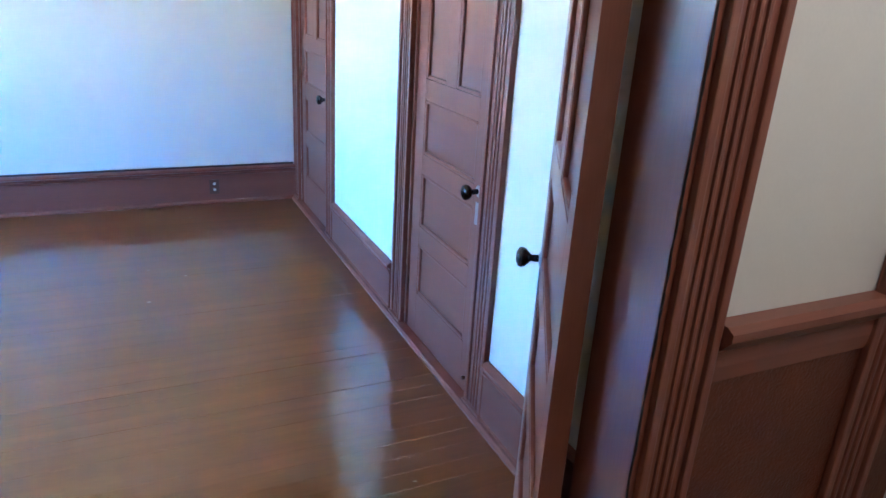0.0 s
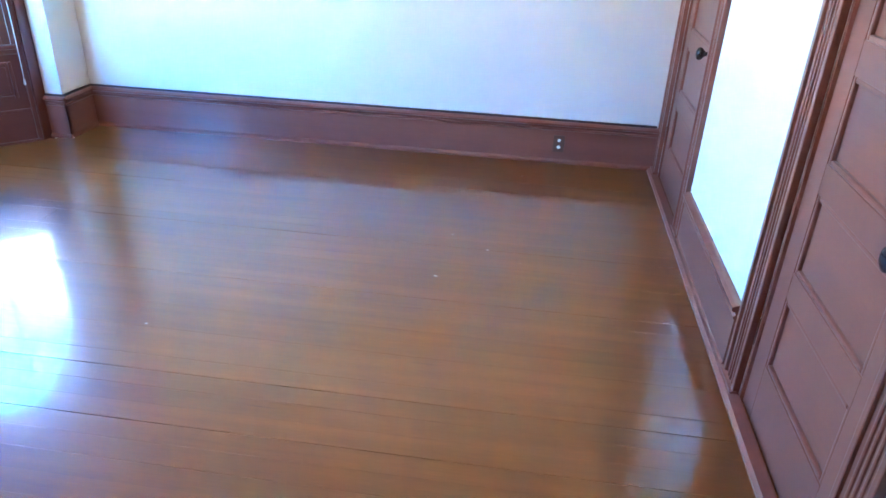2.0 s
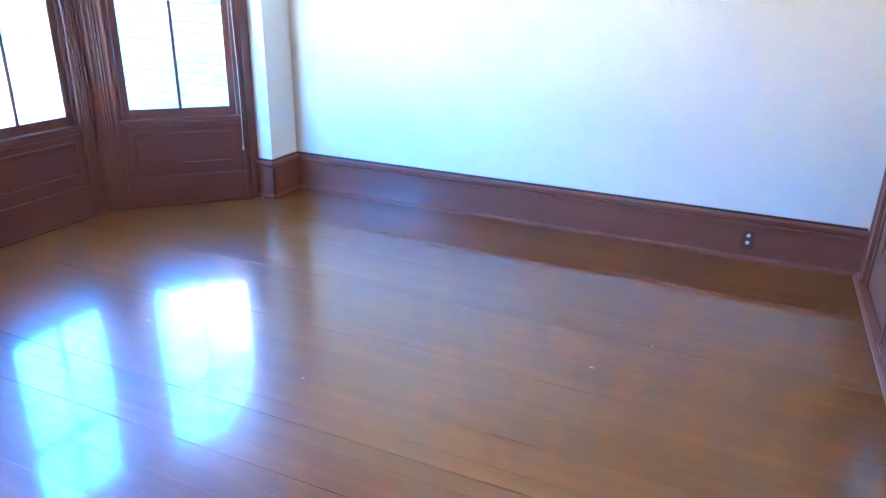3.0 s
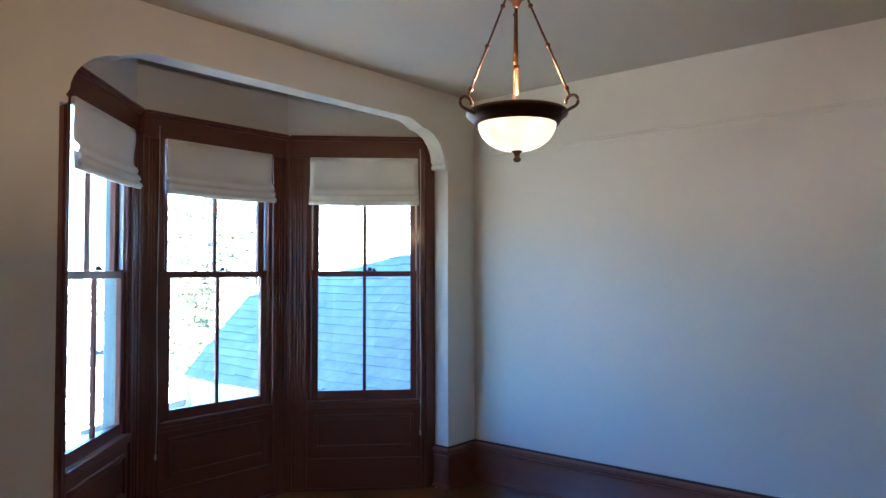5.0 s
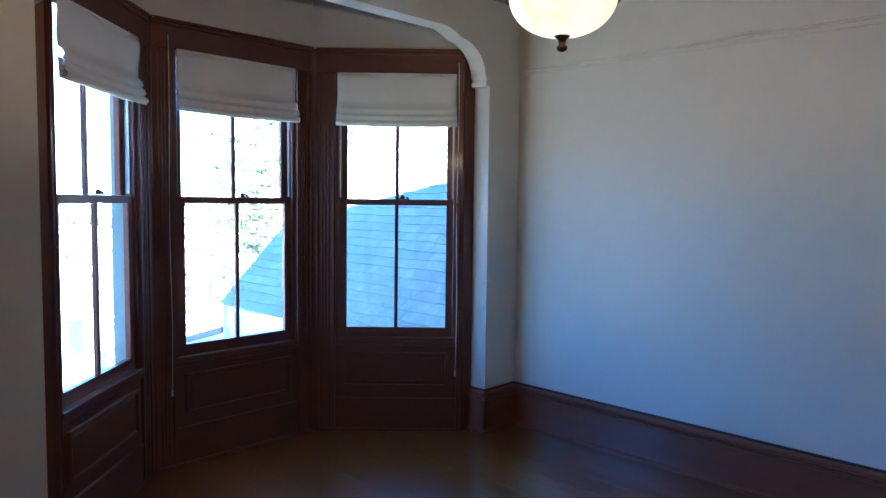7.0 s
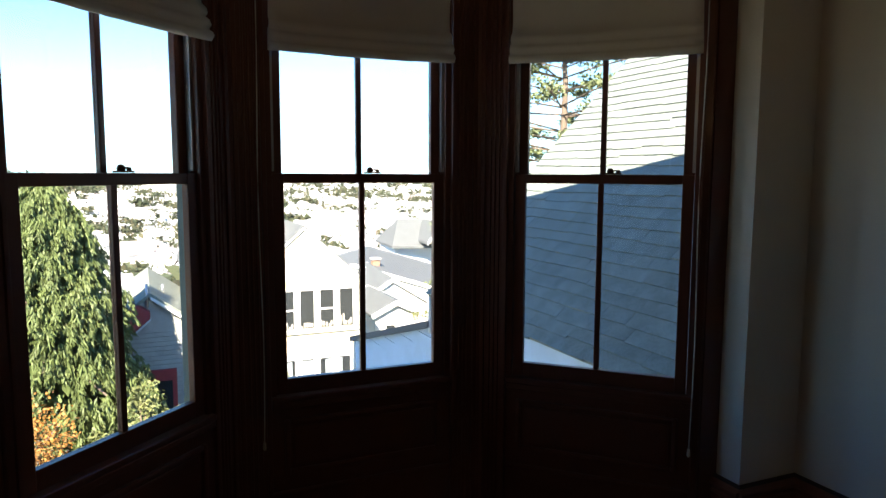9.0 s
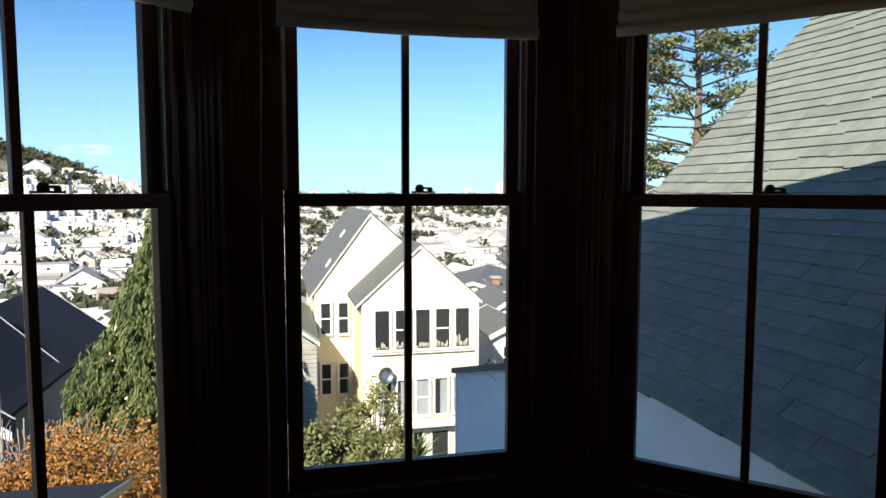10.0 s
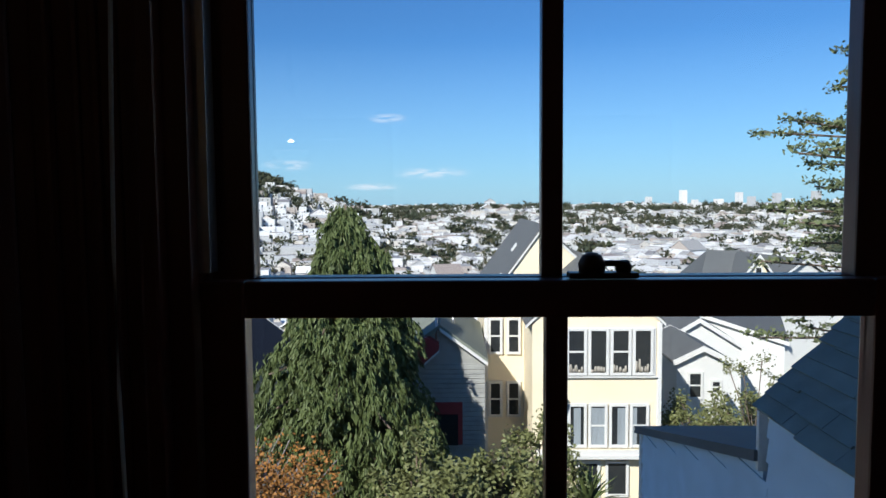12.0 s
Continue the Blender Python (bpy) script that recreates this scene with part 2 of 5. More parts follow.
def tube(bm, points, rad, seg=10):
    """A round bar along points."""
    points = [Vector(p) for p in points]
    rings = []
    for i, p in enumerate(points):
        d = (points[min(i + 1, len(points) - 1)] - points[max(i - 1, 0)]).normalized()
        q = d.to_track_quat("Z", "Y")
        rings.append([bm.verts.new(p + q @ Vector((rad * math.cos(2 * math.pi * k / seg), rad * math.sin(2 * math.pi * k / seg), 0))) for k in range(seg)])
    for a, b in zip(rings, rings[1:]):
        for k in range(seg):
            f = bm.faces.new((a[k], a[(k + 1) % seg], b[(k + 1) % seg], b[k]))
            f.smooth = True
    bm.faces.new(rings[0][::-1])
    bm.faces.new(rings[-1])
    return bm


def sweep(bm, profile, a, b, inward):
    """A moulding: profile of (out, up) swept along the level line a to b; inward is the way it stands out."""
    a, b, inward = Vector(a), Vector(b), Vector(inward).normalized()
    ends = [[bm.verts.new(p + inward * o + Vector((0, 0, u))) for o, u in profile] for p in (a, b)]
    k = len(profile)
    for i in range(k):
        bm.faces.new((ends[0][i], ends[0][(i + 1) % k], ends[1][(i + 1) % k], ends[1][i]))
    bm.faces.new(ends[0][::-1])
    bm.faces.new(ends[1])
    return bm


def fixed(bm):
    bmesh.ops.recalc_face_normals(bm, faces=bm.faces)
    return bm


B = bmesh.new

# ---- the room: east wall x = 0, bay wall y = 0, closet wall y = YA, entry wall x = XD ----
H, YA, XD, T = 2.73, -3.81, -4.36, 0.12
AX0, AX1, ATOP = -2.83, -0.30, 2.50            # opening to the bay

setting("wall_east", box(B(), (0.002, YA - T, -0.02), (0.14, 0.125, H)), PLASTER, "plain cream plaster wall with a faint picture rail line", "wall")

# bay wall with its opening, the upper corners cut in an ogee
bm = B()
box(bm, (XD - T, 0, -0.02), (AX0, T, H))
box(bm, (AX1, 0, -0.02), (0, T, H))
box(bm, (AX0, 0, ATOP), (AX1, T, H))
for side, x in ((1, AX0), (-1, AX1)):
    prof = [(0.0, 2.20), (0.030, 2.20), (0.034, 2.208), (0.034, 2.226), (0.024, 2.236), (0.034, 2.250)]
    for i in range(11):
        a = math.pi / 2 * i / 10
        prof.append((0.040 + 0.215 * (1 - math.cos(a)) ** 0.9, 2.262 + 0.190 * math.sin(a)))
    prof += [(0.285, 2.466), (0.330, 2.486), (0.385, ATOP), (0.0, ATOP)]
    vs = [[bm.verts.new((x + side * o, y, z)) for o, z in prof] for y in (0.0, T)]
    k = len(prof)
    for i in range(k):
        bm.faces.new((vs[0][i], vs[0][(i + 1) % k], vs[1][(i + 1) % k], vs[1][i]))
    bm.faces.new(vs[0][::-1])
    bm.faces.new(vs[1])
setting("wall_north", fixed(bm), PLASTER, "cream plaster wall with a wide shaped opening to the bay", "wall")

# closet wall with two door openings
D1, D2, DH = (-0.905, -0.145), (-3.03, -2.30), 2.06
bm = B()
for x0, x1 in ((XD, D2[0]), (D2[1], D1[0]), (D1[1], 0.0)):
    box(bm, (x0, YA - T, -0.02), (x1, YA, H))
for d in (D1, D2):
    box(bm, (d[0], YA - T, DH), (d[1], YA, H))
setting("wall_south", bm, PLASTER, "cream plaster wall between the closet doors", "wall")
bm = B()
box(bm, (XD - T, YA - 0.8, -0.02), (0.14, YA - 0.7, H))
setting("closet_back_wall", bm, PLASTER, "", "wall")

# entry wall with the doorway
E0, E1 = -3.322, -2.42
bm = B()
box(bm, (XD - T, YA - 0.3, -0.02), (XD, E0 - 0.024, H))
box(bm, (XD - T, E1 + 0.024, -0.02), (XD, 0, H))
box(bm, (XD - T, E0 - 0.024, DH), (XD, E1 + 0.024, H))
setting("wall_west", bm, PLASTER, "cream plaster wall with the entry doorway", "wall")

bm = B()
box(bm, (-6.6, YA - 0.8, H), (0.14, 0.98, H + 0.1))
setting("ceiling", bm, PLASTER_CEIL, "painted plaster ceiling, toned down and warmed as by lamplight", "ceiling")

# hall
bm = B()
box(bm, (-6.7, YA - 0.4, -0.02), (-6.6, 0.0, H))
setting("hall_wall_west", bm, PLASTER, "", "wall")
bm = B()
box(bm, (-6.6, -1.3, -0.02), (XD - T, -1.2, H))
setting("hall_wall_north", bm, PLASTER, "", "wall")
bm = B()
box(bm, (-6.6, YA - 0.4, -0.02), (XD - T, YA - 0.28, H))
setting("hall_wall_south", bm, PLASTER, "", "wall")

# ---- bay ----
CX, YG, GW, GAPW = -1.575, 0.825, 0.634, 0.2155
R2 = math.sqrt(0.5)
VX = GW / 2 + GAPW
mid = GAPW + GW / 2
BAYS = [("window_left", (CX - VX - mid * R2, YG - mid * R2), (R2, R2)),
        ("window_middle", (CX, YG), (1.0, 0.0)),
        ("window_right", (CX + VX + mid * R2, YG - mid * R2), (R2, -R2))]
FACE, SILL, HEAD, HTOP = 0.032, 0.615, 2.335, 2.425
HW, SH = GW / 2, GW / 2 + 0.045
OP = SH + 0.03
END = (BAYS[2][1][1] - T) / R2 - 0.004           # where the slanted sides meet the back of the bay wall


def ring(bm, x0, x1, z0, z1, w, v0, v1, bevel=0.004):
    """A rectangular frame of four bars, w wide, standing from v0 to v1."""
    box(bm, (x0, v0, z0), (x0 + w, v1, z1), None, bevel)
    box(bm, (x1 - w, v0, z0), (x1, v1, z1), None, bevel)
    box(bm, (x0 + w, v0, z0), (x1 - w, v1, z0 + w), None, bevel)
    box(bm, (x0 + w, v0, z1 - w), (x1 - w, v1, z1), None, bevel)
    return bm


def casing_profile(bm, x0, x1, z0, z1, v):
    """A vertical casing board with a back band and two beads."""
    box(bm, (x0, v, z0), (x1, v + 0.014, z1), None, 0.003)
    w = x1 - x0
    for a, b, p in ((0.0, 0.16, 0.024), (0.84, 1.0, 0.024), (0.30, 0.38, 0.019), (0.46, 0.54, 0.020), (0.62, 0.70, 0.019)):
        box(bm, (x0 + a * w, v + 0.004, z0), (x0 + b * w, v + p, z1), None, 0.004)
    return bm


def sash(win, name, v0, z0, z1, gb, gt):
    bm = B()
    d = 0.028
    for x0, x1 in ((-SH, -HW), (HW, SH)):
        box(bm, (x0, v0, z0), (x1, v0 + d, z1), None, 0.003)
    box(bm, (-HW, v0, z0), (HW, v0 + d, gb), None, 0.003)
    box(bm, (-HW, v0, gt), (HW, v0 + d, z1), None, 0.003)
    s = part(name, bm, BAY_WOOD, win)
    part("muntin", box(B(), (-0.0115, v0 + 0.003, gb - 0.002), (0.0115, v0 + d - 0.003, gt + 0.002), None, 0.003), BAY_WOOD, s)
    for x0, x1 in ((-HW, -0.0115), (0.0115, HW)):
        p = part("pane", box(B(), (x0, v0 + 0.010, gb), (x1, v0 + 0.014, gt)), GLASS, s)
        p.visible_shadow = False
    return s


def sash_lock(parent):
    bm = B()
    z = 1.493
    box(bm, (0.012, -0.012, z), (0.082, 0.010, z + 0.006), None, 0.002)
    lathe(bm, [(0.013, 0), (0.014, 0.010), (0.010, 0.018), (0.004, 0.021)], pose(0.036, 0.0, z + 0.005), 14)
    box(bm, (0.034, -0.004, z + 0.012), (0.074, 0.004, z + 0.018), pose(0, 0, 0), 0.002)
    lathe(bm, [(0.007, 0), (0.009, 0.006), (0.006, 0.012)], pose(0.068, 0.0, z + 0.005), 12)
    return part("sash_lock", bm, BRONZE, parent, "dark bronze sash lock")


def roman_blind(m, seed):
    """A folded linen shade: a slack face and a stack of folds at its foot."""
    rnd = random.Random(seed)
    t = thing("roman_blind", "raised cream linen roman blind with folds at its foot", "blind", "bay window blinds", m)
    w, top, foot = 0.370, 2.268, 1.945
    bm = B()
    nx, prof = 18, []
    for i in range(7):
        prof.append((0.012 + 0.004 * math.sin(i), top - (top - 2.075) * i / 6))
    prof += [(0.030, 2.060), (0.036, 2.040), (0.026, 2.028), (0.040, 2.016), (0.047, 1.998), (0.034, 1.986),
             (0.050, 1.975), (0.054, 1.962), (0.040, foot), (0.018, foot + 0.004), (0.012, 2.03)]
    rows = []
    for k, (v, z) in enumerate(prof):
        row = []
        for i in range(nx + 1):
            a = i / nx * 2 - 1
            flare = 1.0 + max(0, (2.12 - z)) * 0.10
            row.append(bm.verts.new((a * w * flare, v + 0.003 * math.sin(5 * a + k * 0.4 + seed), z - 0.006 * (1 - a * a) * (k > 6) + rnd.uniform(-0.0012, 0.0012))))
        rows.append(row)
    for a, b in zip(rows, rows[1:]):
        for i in range(nx):
            bm.faces.new((a[i], a[i + 1], b[i + 1], b[i])).smooth = True
    fab = part("fabric", bm, LINEN, t)
    sol = fab.modifiers.new("thick", "SOLIDIFY")
    sol.thickness = 0.003
    part("headrail", box(B(), (-w, -0.012, top - 0.03), (w, 0.014, top + 0.006), None, 0.003), LINEN, t)
    return t


def blind_cord(m, x, z0, z1):
    bm = B()
    n = 14
    tube(bm, [(x + 0.004 * math.sin(i * 0.7), 0.012 + 0.003 * math.cos(i), z1 + (z0 - z1) * i / n) for i in range(n + 1)], 0.0022, 6)
    lathe(bm, [(0.003, 0), (0.007, 0.006), (0.006, 0.03), (0.003, 0.036)], pose(x + 0.004 * math.sin(n * 0.7), 0.010, z0 - 0.034), 10)
    t = part("blind_cord", bm, LINEN)
    t.matrix_world = m
    return tagged(t, "thin white blind cord hanging with a small pull", "cord")


for wi, (name, (cx, cy), (ux, uy)) in enumerate(BAYS):
    m = Matrix(((ux, uy, 0, cx), (uy, -ux, 0, cy), (0, 0, 1, 0), (0, 0, 0, 1)))   # u right, v inward, z up
    side = name[7:]

    def reach(v):
        k = GAPW - v * math.tan(math.pi / 8)
        end = END - v
        return (-end if side == "left" else -HW - k), (end if side == "right" else HW + k)

    eL, eR = reach(FACE)
    oL, oR = reach(-0.082)
    bm = B()
    for lo, hi, l2, h2 in ((eL, -OP, oL, -OP), (OP, eR, OP, oR)):
        vs = [bm.verts.new(p) for z in (-0.02, HTOP - 0.002) for p in ((l2, -0.082, z), (h2, -0.082, z), (hi, FACE - 0.012, z), (lo, FACE - 0.012, z))]
        for q in ((0, 1, 2, 3), (4, 5, 6, 7), (0, 1, 5, 4), (1, 2, 6, 5), (2, 3, 7, 6), (3, 0, 4, 7)):
            bm.faces.new([vs[i] for i in q])
    box(bm, (-OP, -0.082, -0.02), (OP, FACE - 0.012, SILL - 0.03))
    box(bm, (-OP, -0.082, HEAD), (OP, FACE - 0.012, HTOP - 0.002))
    bmesh.ops.transform(fixed(bm), matrix=m, verts=bm.verts)
    setting("wall_bay_" + side, bm, BAY_WOOD, "stained redwood panelling under and around a bay window, darkened as backlit", "wall")
    pL, pR = reach(FACE - 0.03)
    bm = B()
    qL, qR = reach(-0.082)
    vs = [bm.verts.new(p) for z in (HTOP, H) for p in ((qL, -0.082, z), (qR, -0.082, z), (pR, FACE - 0.03, z), (pL, FACE - 0.03, z))]
    for q in ((0, 1, 2, 3), (4, 5, 6, 7), (0, 1, 5, 4), (1, 2, 6, 5), (2, 3, 7, 6), (3, 0, 4, 7)):
        bm.faces.new([vs[i] for i in q])
    bmesh.ops.transform(fixed(bm), matrix=m, verts=bm.verts)
    setting("wall_bay_upper_" + side, bm, PLASTER, "cream plaster above the bay window heads", "wall")

    win = tagged(thing(name, "redwood double-hung sash window with four panes, darkened as backlit", "window", "bay windows", m), kind="structure")
    lower = sash(win, "lower_sash", -0.018, SILL - 0.005, 1.492, 0.672, 1.454)
    sash(win, "upper_sash", -0.056, 1.458, HEAD - 0.005, 1.492, HEAD - 0.055)
    sash_lock(lower)
    for x0, x1 in ((-OP, -SH - 0.002), (SH + 0.002, OP)):
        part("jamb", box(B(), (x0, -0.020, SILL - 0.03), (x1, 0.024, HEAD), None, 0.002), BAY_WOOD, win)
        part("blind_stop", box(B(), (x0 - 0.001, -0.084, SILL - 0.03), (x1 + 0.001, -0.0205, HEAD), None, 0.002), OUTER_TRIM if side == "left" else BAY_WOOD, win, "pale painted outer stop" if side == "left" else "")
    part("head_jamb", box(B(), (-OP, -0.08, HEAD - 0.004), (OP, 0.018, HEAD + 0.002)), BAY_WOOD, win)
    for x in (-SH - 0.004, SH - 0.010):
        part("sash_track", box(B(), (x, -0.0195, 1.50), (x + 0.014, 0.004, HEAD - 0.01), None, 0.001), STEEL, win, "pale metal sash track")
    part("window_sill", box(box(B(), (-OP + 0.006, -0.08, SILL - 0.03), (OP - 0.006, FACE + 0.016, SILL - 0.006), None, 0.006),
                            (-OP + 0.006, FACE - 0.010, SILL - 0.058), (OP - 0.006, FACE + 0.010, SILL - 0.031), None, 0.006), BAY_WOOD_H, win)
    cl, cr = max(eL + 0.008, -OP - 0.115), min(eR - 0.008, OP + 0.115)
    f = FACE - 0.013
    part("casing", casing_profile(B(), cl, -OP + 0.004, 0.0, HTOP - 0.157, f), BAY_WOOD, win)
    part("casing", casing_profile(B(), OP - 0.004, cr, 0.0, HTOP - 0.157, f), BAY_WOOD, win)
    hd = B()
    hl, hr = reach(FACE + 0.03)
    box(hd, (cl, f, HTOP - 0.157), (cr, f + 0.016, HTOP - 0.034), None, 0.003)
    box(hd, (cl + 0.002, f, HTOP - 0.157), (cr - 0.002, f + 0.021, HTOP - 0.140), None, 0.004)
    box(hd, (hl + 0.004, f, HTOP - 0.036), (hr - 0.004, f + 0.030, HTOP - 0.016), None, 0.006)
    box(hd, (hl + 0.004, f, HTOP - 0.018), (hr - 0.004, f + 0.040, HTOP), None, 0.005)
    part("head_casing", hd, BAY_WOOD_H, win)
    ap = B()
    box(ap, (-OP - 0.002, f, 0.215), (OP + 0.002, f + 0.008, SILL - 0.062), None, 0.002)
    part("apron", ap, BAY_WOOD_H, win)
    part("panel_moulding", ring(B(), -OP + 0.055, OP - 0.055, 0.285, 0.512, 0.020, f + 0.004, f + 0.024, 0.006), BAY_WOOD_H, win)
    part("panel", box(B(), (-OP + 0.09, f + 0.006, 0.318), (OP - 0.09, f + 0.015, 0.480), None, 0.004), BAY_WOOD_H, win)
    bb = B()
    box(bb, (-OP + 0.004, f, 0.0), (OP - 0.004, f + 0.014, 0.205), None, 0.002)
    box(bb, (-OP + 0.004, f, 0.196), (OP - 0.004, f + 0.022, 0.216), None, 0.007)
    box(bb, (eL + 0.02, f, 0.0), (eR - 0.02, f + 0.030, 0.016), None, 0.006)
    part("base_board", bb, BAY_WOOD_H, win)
    oc = B()
    for x0, x1 in ((-OP - 0.05, -SH - 0.030), (SH + 0.030, OP + 0.05)):
        box(oc, (x0, -0.110, SILL - 0.06), (x1, -0.0845, HEAD + 0.06), None, 0.004)
    box(oc, (-OP - 0.06, -0.150, SILL - 0.09), (OP + 0.06, -0.0845, SILL - 0.045), None, 0.004)
    part("outer_casing", oc, OUTER_TRIM, win, "pale painted outer window casing")

    mb = m @ pose(0, FACE + 0.008, 0)
    roman_blind(mb, 3 + wi)
    if side == "middle":
        blind_cord(m @ pose(0, FACE + 0.012, 0), -0.42, 0.44, 2.34)
    if side == "right":
        blind_cord(m @ pose(0, FACE + 0.012, 0), 0.385, 0.40, 2.34)
for i, (x, y) in enumerate(((CX - VX + FACE * 0.414, YG - FACE), (CX + VX - FACE * 0.414, YG - FACE))):
    setting("trim_bay_post", box(B(), (-0.022, -0.022, 0), (0.022, 0.022, HTOP - 0.004), pose(x, y + 0.012, 0, 0, 0, 45 + (22.5 if i else -22.5)), 0.006), BAY_WOOD,
            "slim redwood corner post between bay windows", "trim")

for xa, xb in ((AX0 - 0.03, AX0 + 0.065), (AX1 - 0.09, AX1 + 0.03)):
    bm = box(B(), (xa, T + 0.002, -0.01), (xb, T + 0.014, HTOP - 0.006))
    setting("trim_bay_return", bm, BAY_WOOD, "narrow redwood return board at the side of the bay", "trim")

# ---- baseboards, picture rail ----
BASE = [(0, 0), (0.034, 0), (0.034, 0.014), (0.020, 0.026), (0.020, 0.212), (0.026, 0.218), (0.026, 0.224), (0.018, 0.230), (0.022, 0.242), (0.036, 0.248), (0.036, 0.260), (0.024, 0.268), (0.012, 0.272), (0, 0.272)]
RAIL = [(0, 0), (0.008, 0.002), (0.016, 0.018), (0.012, 0.026), (0.018, 0.034), (0, 0.040)]
for a, b, inw in (((0, YA + 0.0, 0), (0, 0, 0), (-1, 0, 0)),
                  ((AX1 - 0.02, 0, 0), (0, 0, 0), (0, -1, 0)),
                  ((AX1, -0.02, 0), (AX1, T, 0), (-1, 0, 0)),
                  ((XD, 0, 0), (AX0 + 0.02, 0, 0), (0, -1, 0)),
                  ((AX0, -0.02, 0), (AX0, T, 0), (1, 0, 0)),
                  ((-2.125, YA, 0), (-1.055, YA, 0), (0, 1, 0)),
                  ((XD, YA, 0), (-3.175, YA, 0), (0, 1, 0)),
                  ((XD, E1 + 0.15, 0), (XD, 0, 0), (1, 0, 0)),
                  ((XD, YA, 0), (XD, E0 - 0.15, 0), (1, 0, 0))):
    setting("baseboard", fixed(sweep(B(), BASE, a, b, inw)), WOOD_H, "tall dark redwood baseboard with a moulded top", "baseboard")
# thin dark line where baseboard and plaster meet
TOPSTRIP = [(0, 0.2725), (0.0125, 0.2725), (0.011, 0.281), (0.004, 0.284), (0, 0.284)]
for a, b, inw in (((0, YA + 0.03, 0), (0, 0, 0), (-1, 0, 0)), ((AX1 - 0.01, 0, 0), (-0.012, 0, 0), (0, -1, 0)), ((AX1, -0.01, 0), (AX1, T, 0), (-1, 0, 0))):
    setting("trim_baseboard_strip", fixed(sweep(B(), TOPSTRIP, a, b, inw)), DARKSTRIP, "thin dark strip along the top of the baseboard", "trim")
for a, b, inw in (((0, YA, 2.30), (0, 0, 2.30), (-1, 0, 0)), ((XD, 0, 2.30), (AX0 - 0.25, 0, 2.30), (0, -1, 0)),
                  ((XD, YA, 2.30), (0, YA, 2.30), (0, 1, 0))):
    setting("trim_picture_rail", fixed(sweep(B(), RAIL, a, b, inw)), PLASTER, "slim picture rail painted cream like the wall", "trim")

STRIP = [(0, 0), (0.052, 0), (0.052, 0.010), (0.040, 0.020), (0, 0.020)]
setting("trim_floor_strip", fixed(sweep(B(), STRIP, (XD + 0.02, YA, 0), (-0.034, YA, 0), (0, 1, 0))), WOOD_H, "worn redwood strip along the foot of the closet wall", "trim")

# ---- doors ----
def door_leaf(parent, w, h, t=0.04):
    """A leaf with two tall panels above three level ones, from x = 0 to w, hinges at 0, face at y = 0 and y = -t."""
    st = 0.105
    rails = [(0.0, 0.225), (0.475, 0.565), (0.815, 0.905), (1.145, 1.235), (h - 0.11, h)]
    bm = B()
    box(bm, (0, -t, 0.008), (st, 0, h), None, 0.002)
    box(bm, (w - st, -t, 0.008), (w, 0, h), None, 0.002)
    for z0, z1 in rails:
        box(bm, (st, -t, max(z0, 0.008)), (w - st, 0, z1), None, 0.002)
    box(bm, (w / 2 - 0.045, -t, 1.235), (w / 2 + 0.045, 0, h - 0.11), None, 0.002)
    leaf = part("leaf_frame", bm, WOOD, parent)
    cells = [(st, w - st, a[1], b[0]) for a, b in zip(rails[:3], rails[1:4])]
    cells += [(st, w / 2 - 0.045, 1.235, h - 0.11), (w / 2 + 0.045, w - st, 1.235, h - 0.11)]
    for x0, x1, z0, z1 in cells:
        p = B()
        box(p, (x0 - 0.004, -t + 0.013, z0 - 0.004), (x1 + 0.004, -0.013, z1 + 0.004))
        for side in (-1, 1):
            va, vb = (-0.015, -0.001) if side > 0 else (-t + 0.001, -t + 0.015)
            ring(p, x0, x1, z0, z1, 0.016, va, vb, 0.005)
        part("panel", p, WOOD_H if x1 - x0 > 0.3 else WOOD, parent)
    return leaf


def knob(parent, x, z, y, way, plate=True):
    """A black knob on a shank; way: the side of the leaf on which it stands."""
    bm = B()
    lathe(bm, [(0.011, 0.0), (0.010, 0.030), (0.016, 0.036), (0.027, 0.046), (0.030, 0.056), (0.027, 0.066), (0.014, 0.072), (0.003, 0.073)],
          pose(x, y, z, -90 * way), 24)
    kn = part("knob", fixed(bm), BLACK, parent, "glossy black door knob")
    bm = B()
    lathe(bm, [(0.024, 0.0), (0.023, 0.004), (0.014, 0.008)], pose(x, y, z, -90 * way), 20)
    part("rose", fixed(bm), STEEL, parent, "worn steel knob rose")
    if plate:
        y0, y1 = sorted((y, y + way * 0.003))
        part("lock_plate", box(B(), (x - 0.017, y0, z - 0.135), (x + 0.017, y1, z - 0.045), None, 0.001), STEEL, parent, "worn steel keyhole plate")
    return kn


def hinge(parent, x, y, z):
    bm = B()
    lathe(bm, [(0.004, -0.052), (0.006, -0.05), (0.006, 0.05), (0.004, 0.052)], pose(x, y, z), 10)
    box(bm, (x - 0.014, y - 0.006, z - 0.045), (x + 0.014, y - 0.003, z + 0.045))
    part("hinge", bm, BRONZE, parent)


